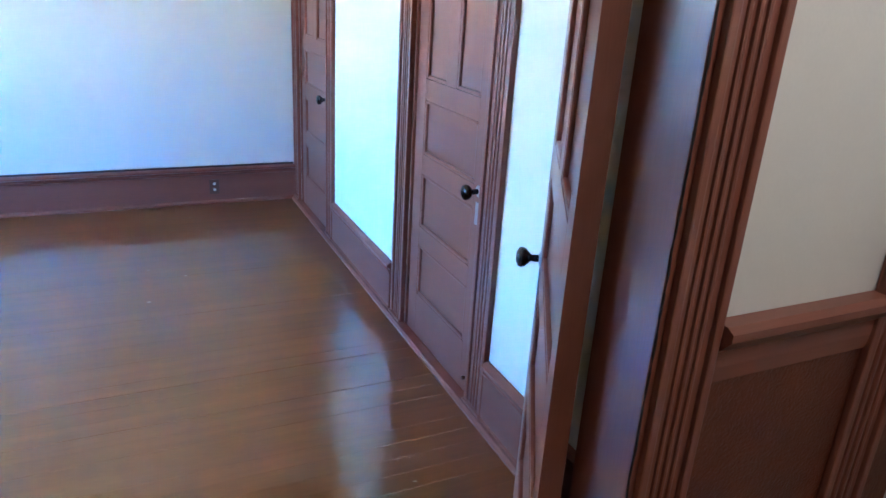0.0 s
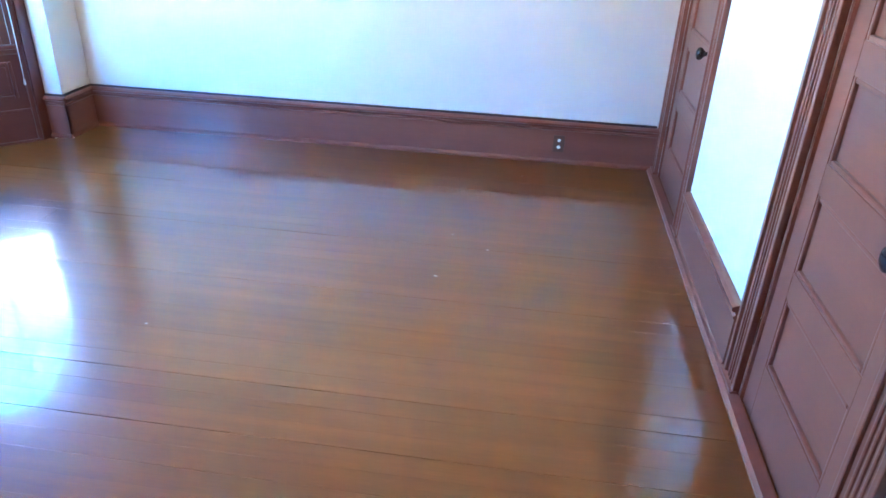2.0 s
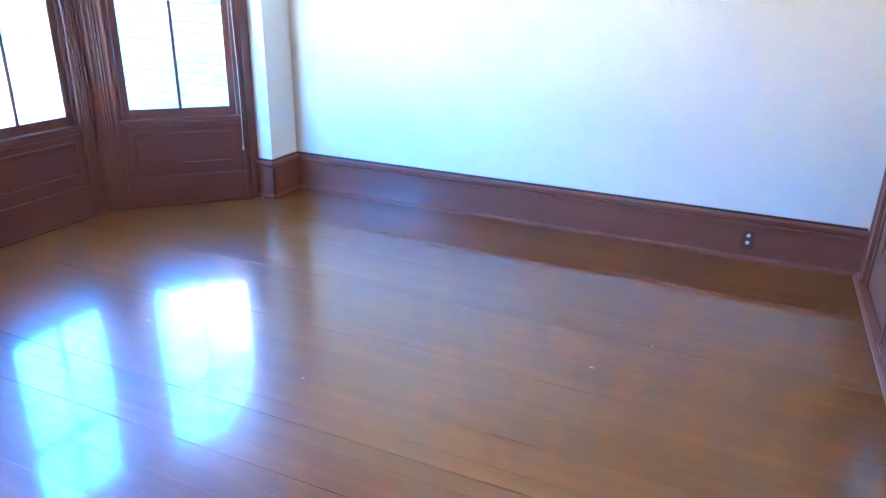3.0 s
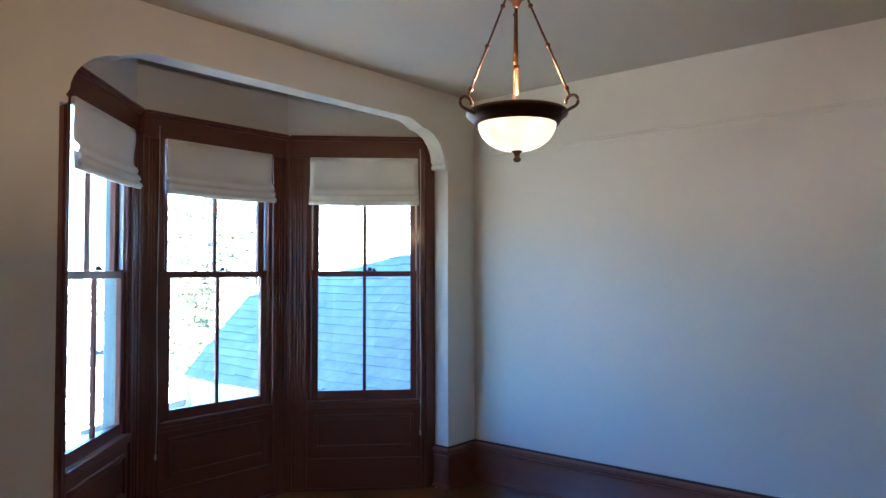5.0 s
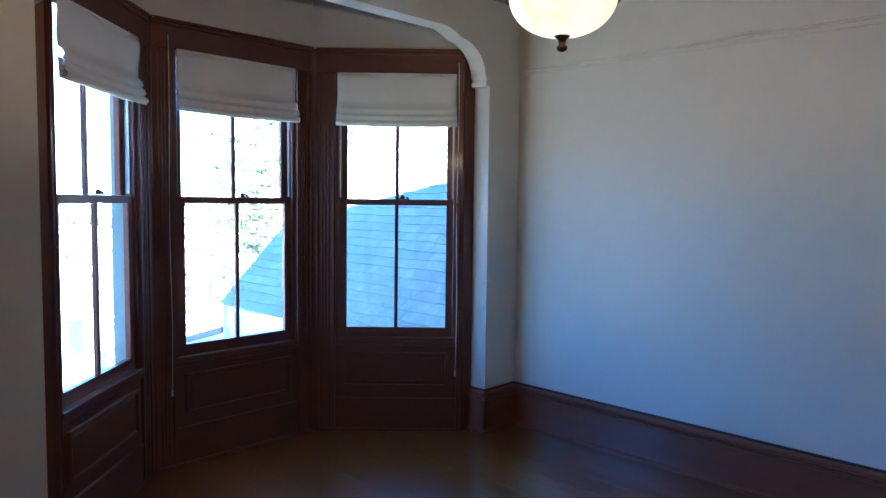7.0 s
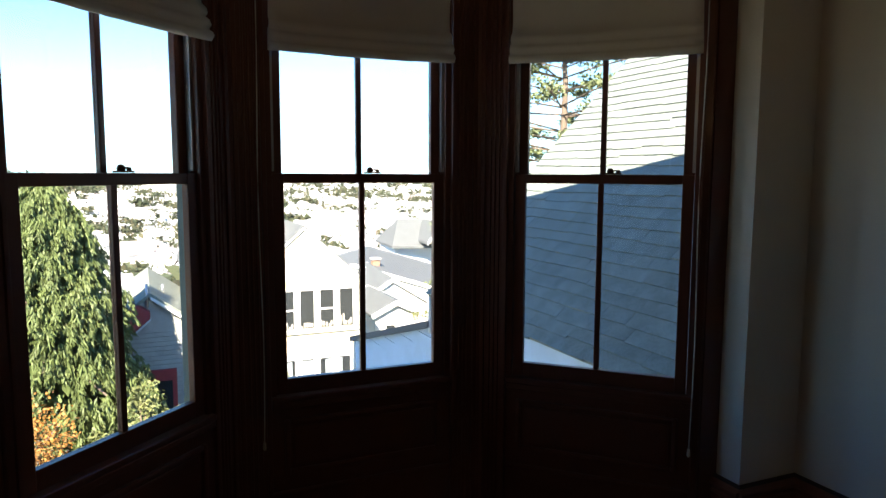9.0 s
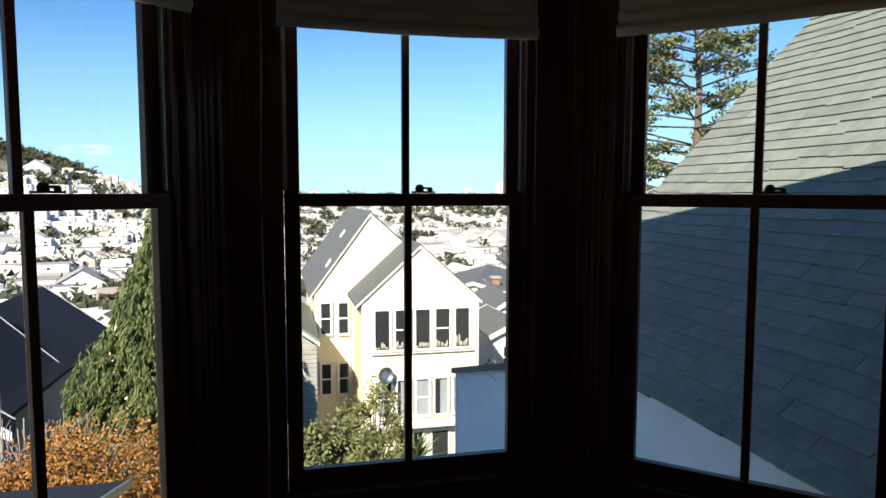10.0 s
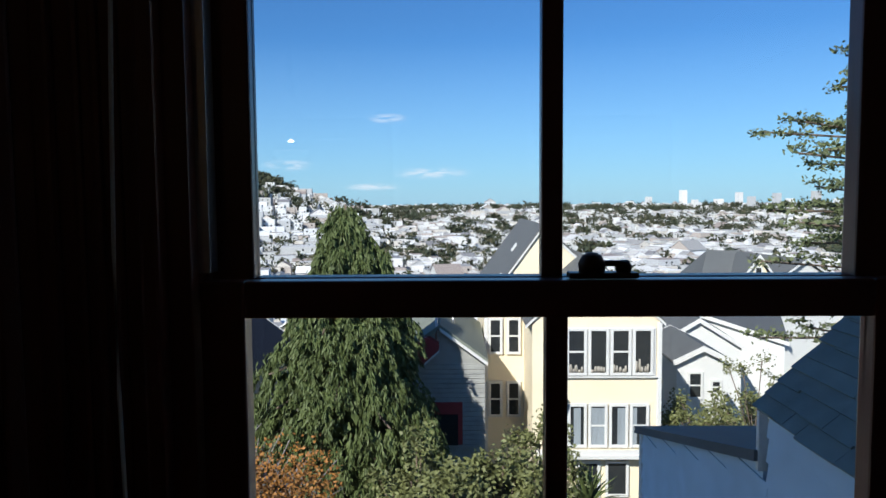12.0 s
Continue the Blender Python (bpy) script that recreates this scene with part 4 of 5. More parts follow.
# --- yellow house: a main gable, and a lower gable that stands out before it
yh = thing("yellow_house", "pale yellow stucco house with grey gable roofs and white windows", "house", "", pose(-0.35, 0, 0.46))
HY0, HY1 = 24.0, 27.0
part("wall", prism(B(), [(1.35, -9.4), (5.80, -9.4), (5.80, -3.05), (3.55, -1.02), (1.35, -3.00)], HY0, HY1 + 0.1), YELLOW, yh)
part("side_wall", prism(B(), [(-0.16, -9.4), (4.99, -9.4), (4.99, -2.56), (2.08, 0.07), (-0.16, -2.98)], HY1, HY1 + 9), YELLOW, yh)
part("roof", roof_slab(1.12, -3.24, 3.55, -1.04, HY0 - 0.05, HY1 + 3.2, 0.12), SLATE, yh)
part("roof", roof_slab(3.55, -1.04, 5.92, -3.18, HY0 - 0.05, HY1 + 3.2, 0.12), SLATE, yh)
part("roof", roof_slab(-0.42, -3.33, 2.08, 0.06, HY1 - 0.06, HY1 + 9.2, 0.14), SLATE, yh)
part("roof", roof_slab(2.08, 0.06, 5.2, -2.76, HY1 - 0.06, HY1 + 9.2, 0.14), SLATE, yh)
for a, b in (((1.10, -3.26), (3.55, -1.04)), ((3.55, -1.04), (5.94, -3.20))):
    part("rake_board", roof_slab(a[0], a[1] - 0.05, b[0], b[1] - 0.05, HY0 - 0.08, HY0 - 0.051, 0.10), WHITE, yh)
for a, b in (((-0.44, -3.36), (2.08, 0.06)), ((2.08, 0.06), (5.2, -2.76))):
    part("rake_board", roof_slab(a[0], a[1] - 0.05, b[0], b[1] - 0.05, HY1 - 0.09, HY1 - 0.061, 0.10), WHITE, yh)
part("window_band", box(B(), (1.72, HY0 - 0.05, -5.00), (5.62, HY0 + 0.02, -3.30), None, 0.02), WHITE, yh)
for i in range(5):
    x = 1.84 + i * 0.765
    house_window(yh, x, x + 0.52, -4.86, -3.40, HY0 - 0.06, i % 2 == 1)
CURTAIN = material("pale_net_curtain", (0.24, 0.27, 0.29), 0.8, vary=0.2, scale=3, fine=20, stretch=(4, 1, 0.4))
CLUTTER = material("pale_sill_clutter", (0.34, 0.31, 0.26), 0.7, vary=0.4, scale=8, fine=30)
crnd = random.Random(4)
for i in range(5):
    bm = B()
    for k in range(5):
        xc = 1.88 + i * 0.765 + 0.10 * k + crnd.uniform(-0.02, 0.02)
        hh = crnd.uniform(0.08, 0.34) * (1.5 if i == 4 else 1.0)
        lathe(bm, [(0.03, -4.86), (crnd.uniform(0.04, 0.07), -4.86 + hh * 0.5), (0.03, -4.86 + hh)], pose(xc, HY0 - 0.10, 0), 8)
    part("sill_clutter", bm, CLUTTER, yh, "pale jars and plants on the sill")
part("band_sill", box(B(), (1.70, HY0 - 0.11, -5.05), (5.66, HY0 - 0.04, -5.00), None, 0.015), WHITE, yh)
for i in range(5):
    x = 1.95 + i * 0.72
    house_window(yh, x, x + 0.47, -7.42, -6.06, HY0 - 0.04, i % 2 == 0)
    a, b = ((0.0, 0.20), (0.12, 0.36), (0.0, 0.47), (0.20, 0.47), (0.0, 0.15))[i]
    part("curtain", box(B(), (x + a, HY0 - 0.064, -7.42), (x + b, HY0 - 0.0535, -6.12)), CURTAIN, yh, "pale net curtain")
for x in (0.055, 0.77):
    for z in (-4.78, -7.28):
        house_window(yh, x, x + 0.36, z, z + 1.24, HY1 - 0.04, True)
part("corner_board", box(B(), (-0.20, HY1 - 0.04, -9.4), (-0.06, HY1 + 0.10, -3.10), None, 0.02), WHITE, yh)
part("corner_board", box(B(), (5.68, HY0 - 0.04, -9.4), (5.83, HY0 + 0.12, -3.12), None, 0.02), WHITE, yh)
part("ledge", box(B(), (1.5, HY0 - 0.5, -7.8), (5.8, HY0 + 0.02, -7.62), None, 0.03), WHITE, yh)
for i, x in enumerate((3.0, 4.0)):
    house_window(yh, x, x + 0.62, -9.2, -8.1, HY0 - 0.03, False)
bm = B()
lathe(bm, [(0.02, 0.0), (0.22, 0.03), (0.30, 0.10), (0.31, 0.10), (0.22, 0.02)], pose(2.15, HY0 - 0.35, -5.75, 80, 0, 15), 20)
part("dish", fixed(bm), STEEL, yh, "grey satellite dish")
for f, y0 in ((0.30, HY1 + 0.8), (0.62, HY1 + 3.0)):
    xa, za = -0.42 + 2.5 * f, -3.33 + 3.39 * f + 0.14
    part("skylight", prism(B(), [(xa, za), (xa + 0.22, za + 0.30), (xa + 0.22, za + 0.36), (xa, za + 0.06)], y0, y0 + 0.55), WHITE, yh)

# --- grey cottage with a red dormer beside it
gh = thing("grey_cottage", "weathered grey cottage with mossy roof and red dormer", "house")
part("wall", prism(B(), [(-3.75, -9.6), (-0.70, -9.6), (-0.70, -3.72), (-2.19, -2.64), (-3.75, -3.72)], 23.0, 29.6), GREYWALL, gh)
part("roof", roof_slab(-3.95, -3.86, -2.19, -2.62, 22.8, 29.8, 0.12), MOSSY, gh)
part("roof", roof_slab(-2.19, -2.62, -0.60, -3.78, 22.8, 29.8, 0.12), MOSSY, gh)
part("edge_board", roof_slab(-2.19, -2.72, -0.60, -3.88, 22.74, 22.79, 0.12), WHITE, gh)
part("dormer_wall", prism(B(), [(-3.05, -3.72), (-2.68, -3.76), (-2.22, -3.34), (-2.22, -3.10), (-2.62, -2.86), (-3.05, -3.10)], 22.55, 23.4), RED, gh, "small red dormer")
part("dormer_board", roof_slab(-2.70, -3.80, -2.20, -3.36, 22.5, 22.58, 0.07), WHITE, gh)
part("red_door", box(B(), (-2.75, 22.90, -6.6), (-1.45, 23.02, -5.15), None, 0.03), RED, gh, "dark red door panel")
part("door_opening", box(B(), (-2.45, 22.86, -6.6), (-1.60, 22.91, -5.55)), DARKPANE, gh)
part("vent_pipe", tube(B(), [(-2.3, 22.95, -3.2), (-2.3, 22.95, -2.2)], 0.04, 8), STEEL, gh)
part("vent_pipe", tube(B(), [(-1.75, 25.0, -3.0), (-1.75, 25.0, -2.55)], 0.05, 8), STEEL, gh)
for i in range(18):
    part("shingle_course", box(B(), (-3.75, 22.965, -6.75 + i * 0.16), (-0.70, 23.0, -6.75 + i * 0.16 + 0.145)), GREYWALL, gh)


def gable_house(label, cx, y, w, d, eave, peak, turn, wall, roof_m, nwin=2, group="neighbouring houses"):
    """A plain gabled house; its gable faces -y before the turn."""
    base = hill(cx, y) - 2.0
    t = thing("house", label, "house", group, pose(cx - 0.010 * y, y, 0.017 * y, 0, 0, turn))
    part("wall", prism(B(), [(-w / 2, base), (w / 2, base), (w / 2, eave), (0, peak - 0.1), (-w / 2, eave)], 0, d), wall, t)
    s = (peak - eave) / (w / 2)
    for sgn in (-1, 1):
        part("roof", prism(B(), [(sgn * (w / 2 + 0.3), eave - 0.3 * s), (0, peak), (0, peak + 0.18), (sgn * (w / 2 + 0.3), eave - 0.3 * s + 0.18)], -0.3, d + 0.3), roof_m, t)
        part("rake_board", prism(B(), [(sgn * (w / 2 + 0.34), eave - 0.34 * s + 0.0), (0, peak + 0.02), (0, peak + 0.20), (sgn * (w / 2 + 0.34), eave - 0.34 * s + 0.18)], -0.36, -0.29), WHITE, t)
    for i in range(nwin):
        x = -w / 2 + (i + 0.5) * w / nwin
        house_window(t, x - 0.3, x + 0.3, eave - 1.9, eave - 0.6, 0.0, True)
    return t


def ridge_house(label, peak, half, drop, depth, turn, wall, roof_m, base=-12.0, wins=(), group="neighbouring houses"):
    """A gabled house placed by the near end of its ridge; the ridge runs to +y before the turn."""
    t = thing("house", label, "house", group, pose(*peak, 0, 0, turn))
    b = base - peak[2]
    sl = drop / half
    part("wall", prism(B(), [(-half, b), (half, b), (half, -drop), (0, -0.1), (-half, -drop)], 0, depth), wall, t)
    for sgn in (-1, 1):
        out = sgn * (half + 0.22)
        low = -drop - 0.22 * sl
        part("roof", prism(B(), [(out, low), (0, 0), (0, 0.12), (out, low + 0.12)], -0.2, depth + 0.2), roof_m, t)
        for y in (-0.26, depth + 0.201):
            part("rake_board", prism(B(), [(out, low - 0.10), (0, -0.10), (0, 0.14), (out, low + 0.14)], y, y + 0.06), WHITE, t)
    for x0, x1, z0, z1 in wins:
        house_window(t, x0, x1, z0, z1, -0.01, True)
    return t


# dark-roofed houses, roof shade put into the near-black NAVY, with pale rake boards
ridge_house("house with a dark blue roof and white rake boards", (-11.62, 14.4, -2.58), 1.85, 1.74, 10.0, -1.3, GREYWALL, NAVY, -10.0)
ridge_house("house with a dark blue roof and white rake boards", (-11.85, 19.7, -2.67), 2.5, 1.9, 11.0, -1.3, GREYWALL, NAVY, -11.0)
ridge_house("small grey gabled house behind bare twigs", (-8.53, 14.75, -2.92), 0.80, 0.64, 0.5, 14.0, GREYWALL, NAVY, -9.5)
# white houses past the yellow one
ridge_house("small white cottage with a grey gable roof", (8.77, 29.31, -4.71), 1.05, 0.52, 4.5, -1.3, WHITE, SLATE, -11.5, [(-0.5, -0.05, -2.1, -1.1), (0.45, 0.75, -1.9, -1.45)])
ridge_house("white house with a plain gable and grey roof", (10.95, 35.96, -4.68), 2.15, 1.34, 8.0, -5.7, WHITE, SLATE)
ridge_house("long white house with a low grey gable roof", (10.6, 42.6, -4.62), 7.2, 2.05, 11.0, -22.4, WHITE, SLATE)
hip = thing("house", "white house with a grey hipped roof", "house", "neighbouring houses")
bm = B()
vs = [bm.verts.new(p) for p in ((17.9, 55.6, -4.9), (23.4, 54.0, -4.9), (24.2, 60.6, -4.9), (18.4, 62.0, -4.9), (19.5, 58.6, -2.68), (21.9, 57.7, -2.68), (17.9, 55.6, -5.1), (23.4, 54.0, -5.1), (24.2, 60.6, -5.1), (18.4, 62.0, -5.1))]
for q in ((0, 1, 5, 4), (1, 2, 5), (2, 3, 4, 5), (3, 0, 4), (0, 6, 7, 1), (1, 7, 8, 2), (2, 8, 9, 3), (3, 9, 6, 0), (6, 9, 8, 7)):
    bm.faces.new([vs[k] for k in q])
part("roof", fixed(bm), SLATE, hip)
part("wall", box(B(), (18.4, 56.2, -16.0), (23.2, 60.6, -5.1)), WHITE, hip)
part("gable", prism(B(), [(20.5, -4.6), (22.6, -4.6), (21.55, -3.0)], 53.4, 56.4), YELLOW, hip)
for sgn in (-1, 1):
    part("gable_roof", prism(B(), [(21.55 + sgn * 1.25, -4.62), (21.55, -2.89), (21.55, -2.70), (21.55 + sgn * 1.25, -4.43)], 53.2, 57.4), SLATE, hip)
    part("rake_board", prism(B(), [(21.55 + sgn * 1.28, -4.68), (21.55, -2.92), (21.55, -2.64), (21.55 + sgn * 1.28, -4.40)], 53.1, 53.19), WHITE, hip)
house_window(hip, 21.35, 21.75, -4.4, -3.7, 53.38, False)
gable_house("white house with a grey hip and gable roof", 30.0, 62.0, 8.0, 10.0, -7.4, -5.0, 12, WHITE, SLATE, 3)
gable_house("white house with a grey roof far below", 2.0, 66.0, 7.0, 11.0, -13.5, -11.0, -12, WHITE, SLATE, 3)
gable_house("white house with a grey roof far below", -7.0, 70.0, 8.0, 11.0, -14.5, -12.2, 8, WHITE, SLATE, 3)
gable_house("cream house with a grey roof far below", -18.0, 72.0, 8.0, 12.0, -14.5, -12.0, -8, YELLOW, SLATE, 3)
ch = thing("chimney", "red brick chimney on a grey roof", "chimney", "", pose(-0.45, 0, 0.76))
part("stack", box(B(), (12.7, 43.6, -7.9), (13.2, 44.1, -5.25), None, 0.03), BRICK, ch)
part("cap", box(B(), (12.62, 43.52, -5.25), (13.28, 44.18, -5.10), None, 0.03), GREYWALL, ch)


# --- foliage
def leaf_cloud(bm, rnd, centre, size, n, leaf, droop=0.0, squash=1.0):
    """n small leaf blades strewn through a ragged clump."""
    c = Vector(centre)
    for _ in range(n):
        d = Vector((rnd.gauss(0, 1), rnd.gauss(0, 1), rnd.gauss(0, 1) * squash))
        if d.length < 1e-3:
            continue
        p = c + d.normalized() * size * rnd.random() ** 0.5 * Vector((1, 1, squash)).length / 1.6
        a = Vector((rnd.uniform(-1, 1), rnd.uniform(-1, 1), rnd.uniform(-0.7, 0.7) - droop * 2)).normalized()
        b = a.cross(Vector((rnd.uniform(-1, 1), rnd.uniform(-1, 1), rnd.uniform(-1, 1)))).normalized()
        L, W = leaf * rnd.uniform(0.7, 1.5), leaf * rnd.uniform(0.25, 0.45)
        bm.faces.new([bm.verts.new(q) for q in (p, p + a * L * 0.5 + b * W, p + a * L, p + a * L * 0.5 - b * W)])


def trunk_of(points, r0, r1, seg=9):
    bm = B()
    n = len(points)
    rings = []
    for i, p in enumerate(points):
        r = r0 + (r1 - r0) * i / (n - 1)
        rings.append([bm.verts.new(Vector(p) + Vector((r * math.cos(2 * math.pi * k / seg), r * math.sin(2 * math.pi * k / seg), 0))) for k in range(seg)])
    for a, b in zip(rings, rings[1:]):
        for k in range(seg):
            bm.faces.new((a[k], a[(k + 1) % seg], b[(k + 1) % seg], b[k])).smooth = True
    bm.faces.new(rings[-1])
    return bm


def conifer(label, x, y, base, top, width, seed, sprays=1500):
    """A weeping conifer: layered boughs hung with pointed sprays of needles, dark inside."""
    rnd = random.Random(seed)
    t = thing("conifer_tree", label, "tree", "", pose(x, y, base))
    h = top - base
    tr = trunk_of([(0.05 * math.sin(i), 0.04 * math.cos(i), h * i / 8) for i in range(9)], 0.34, 0.03)
    bm = B()

    def spread(f, a):
        return width * (1.0 - f) ** 0.78 * (1.0 + 0.16 * math.sin(3 * a + 9 * f) + 0.12 * math.sin(31 * f + a))

    def blade(q, d, length, wide):
        b = d.cross(Vector((rnd.uniform(-1, 1), rnd.uniform(-1, 1), 0.3))).normalized() * wide
        bm.faces.new([bm.verts.new(v) for v in (q, q + d * length * 0.45 + b, q + d * length, q + d * length * 0.45 - b)])

    for i in range(70):
        f = 0.12 + 0.84 * (i + 0.5) / 70
        a = i * 2.4
        r, z = spread(f, a) * 0.9, h * f
        tube(tr, [(0, 0, z), (r * 0.5 * math.cos(a), r * 0.5 * math.sin(a), z + 0.12), (r * math.cos(a), r * math.sin(a), z - 0.3)], 0.03, 5)
    for i in range(sprays):
        f = 0.04 + 0.95 * rnd.random() ** 0.85
        a = rnd.uniform(0, 2 * math.pi)
        r = spread(f, a) * (0.62 + 0.40 * rnd.random() ** 0.5)
        out = Vector((math.cos(a), math.sin(a), 0))
        p = out * r + Vector((0, 0, h * f + rnd.uniform(-0.2, 0.2)))
        way = (out * rnd.uniform(0.1, 0.55) + Vector((rnd.gauss(0, 0.18), rnd.gauss(0, 0.18), -1))).normalized()
        length = rnd.uniform(0.55, 1.15) * (0.45 + 0.55 * (1 - f))
        fat = length * rnd.uniform(0.15, 0.24)
        for k in range(int(30 + 38 * length)):
            g = rnd.random()
            q = p + way * length * g + Vector((rnd.gauss(0, 1), rnd.gauss(0, 1), rnd.gauss(0, 0.6))) * fat * (1 - g) ** 0.7 * 0.6
            blade(q, (way + Vector((rnd.uniform(-0.6, 0.6), rnd.uniform(-0.6, 0.6), -0.2))).normalized(), rnd.uniform(0.13, 0.24), 0.024)
    for i in range(5200):                            # the dim inside of the crown
        f = 0.03 + 0.93 * rnd.random() ** 0.85
        a = rnd.uniform(0, 2 * math.pi)
        r = spread(f, a) * 0.72 * rnd.random() ** 0.4
        blade(Vector((r * math.cos(a), r * math.sin(a), h * f)), Vector((rnd.uniform(-1, 1), rnd.uniform(-1, 1), -1)).normalized(), rnd.uniform(0.35, 0.6), 0.13)
    part("trunk", tr, BARK, t)
    part("crown", bm, CONIFER, t)
    return t


def broadleaf(name, label, x, y, base, top, rx, mat, seed, clumps=60, leaf=0.16, per=90, category="tree"):
    rnd = random.Random(seed)
    t = thing(name, label, category, "", pose(x, y, base))
    h = top - base
    tr = trunk_of([(0.06 * math.sin(i), 0.05 * math.cos(i), h * 0.55 * i / 5) for i in range(6)], 0.16, 0.07)
    bm = B()
    for i in range(clumps):
        a = rnd.uniform(0, 2 * math.pi)
        f = rnd.random()
        rr = rx * math.sqrt(rnd.random())
        z = h * (0.45 + 0.5 * f * math.sqrt(max(0.05, 1 - (rr / rx) ** 2)))
        c = (rr * math.cos(a), rr * math.sin(a), z)
        tube(tr, [(0, 0, h * 0.4), (c[0] * 0.5, c[1] * 0.5, h * 0.4 + (z - h * 0.4) * 0.6), c], 0.018, 5)
        leaf_cloud(bm, rnd, c, rx * rnd.uniform(0.16, 0.30), per, leaf)
    part("trunk", tr, BARK, t)
    part("crown", bm, mat, t)
    return t


conifer("tall weeping green conifer tree in the garden", -4.85, 20.0, hill(-4.8, 20) - 0.2, 1.5, 4.1, 5, 2300)
conifer("dark green conifer behind the garden cottage", -5.3, 36.0, -12.0, -0.9, 2.2, 6, 500)
broadleaf("maple_tree", "small tree with orange autumn leaves", -4.85, 10.6, -9.5, -2.08, 2.4, AUTUMN, 7, 260, 0.058, 520)
broadleaf("shrub", "dense olive-green shrub in the garden", -2.55, 15.0, -9.5, -3.2, 1.7, OLIVE, 8, 90, 0.11, 130, "shrub")
broadleaf("shrub", "dense olive-green shrub in the garden", -0.75, 15.6, -9.5, -3.3, 1.5, OLIVE, 9, 80, 0.11, 130, "shrub")
broadleaf("shrub", "dense olive-green shrub in the garden", -1.7, 13.6, -9.5, -3.55, 1.5, OLIVE, 14, 90, 0.11, 130, "shrub")
broadleaf("shrub", "dense olive-green shrub in the garden", 0.3, 14.6, -9.5, -3.9, 1.3, OLIVE, 15, 80, 0.11, 120, "shrub")
broadleaf("fruit_tree", "thin olive-green fruit tree with an open crown", 0.55, 17.5, -9.5, -3.4, 1.35, OLIVE, 10, 60, 0.10, 80)
broadleaf("garden_tree", "loose light-green garden tree beside the white houses", 8.2, 22.8, -10.0, -2.75, 1.55, OLIVE, 12, 46, 0.10, 95)
broadleaf("shrub", "loose green shrub beside the white cottage", 7.2, 25.0, -9.5, -5.0, 1.5, OLIVE, 11, 40, 0.12, 80, "shrub")

# tall pine with bare trunk
rnd = random.Random(21)
pine = thing("pine_tree", "tall ragged pine tree with a bare trunk", "tree", "", pose(12.2, 20.5, -9.0))
tr = trunk_of([(0.12 * math.sin(i * 0.8), 0.1 * math.cos(i), 16.6 * i / 12) for i in range(13)], 0.34, 0.06)
bm = B()
for i in range(92):
    z = 6.2 + 10.3 * (i // 4) / 23 + rnd.uniform(-0.12, 0.12)
    a = i * 2.4 + rnd.uniform(-0.5, 0.5)
    L = (5.3 - 2.3 * min(1.0, max(0.0, (z - 12.0) / 2.5)) - 1.2 * max(0.0, z - 14.5) / 2.0) * rnd.uniform(0.6, 1.0)
    e = Vector((L * math.cos(a), L * math.sin(a), z + rnd.uniform(-0.3, 0.5)))
    tube(tr, [(0, 0, z - 0.3), e * 0.5 + Vector((0, 0, z * 0.5 - 0.1)), e], 0.035, 5)
    for k in range(5):
        leaf_cloud(bm, rnd, Vector((0, 0, z)).lerp(e, 0.45 + 0.14 * k) + Vector((0, 0, rnd.uniform(-0.1, 0.2))), 0.40, 60, 0.13, 0.0, 0.30)
part("trunk", tr, BARK, pine)
part("crown", bm, PINE, pine)

# bare shrub and spiky plant
rnd = random.Random(33)
bm = B()
tube(bm, [(0, 0, -3.0), (0.05, 0, -1.2), (0, 0, 0.1)], 0.07, 7)
for i in range(300):
    a = rnd.uniform(0, 2 * math.pi)
    p = Vector((0, 0, 0))
    pts = [p.copy()]
    d = Vector((math.cos(a) * 0.8, math.sin(a) * 0.8, 1.0)).normalized()
    for k in range(7):
        d = (d + Vector((rnd.uniform(-0.35, 0.35), rnd.uniform(-0.35, 0.35), rnd.uniform(-0.12, 0.14)))).normalized()
        p = p + d * rnd.uniform(0.35, 0.75)
        pts.append(p.copy())
    tube(bm, pts, rnd.uniform(0.007, 0.014), 4)
bare = part("bare_shrub", bm, TWIG)
bare.location = (-6.75, 12.2, -6.5)
tagged(bare, "leafless shrub with thin grey twigs", "shrub")
yu = thing("spiky_plant", "green spiky palm-like plant in the garden", "plant", "", pose(1.6, 17.0, -9.2))
part("stem", trunk_of([(0, 0, 0), (0, 0, 1.6), (0, 0, 3.2)], 0.14, 0.10), BARK, yu)
bm = B()
for i in range(70):
    a, e = rnd.uniform(0, 2 * math.pi), rnd.uniform(0.0, 1.35)
    L = rnd.uniform(0.8, 1.25)
    d = Vector((math.cos(a) * math.cos(e), math.sin(a) * math.cos(e), math.sin(e)))
    s = Vector((-math.sin(a), math.cos(a), 0)) * 0.035
    o = Vector((0, 0, 3.2))
    midp = o + d * L * 0.55
    tip = o + d * L + Vector((0, 0, -0.18 * math.cos(e)))
    v = [bm.verts.new(q) for q in (o - s, o + s, midp + s, tip, midp - s)]
    bm.faces.new((v[0], v[1], v[2], v[4]))
    bm.faces.new((v[4], v[2], v[3]))
part("leaves", bm, CONIFER, yu)


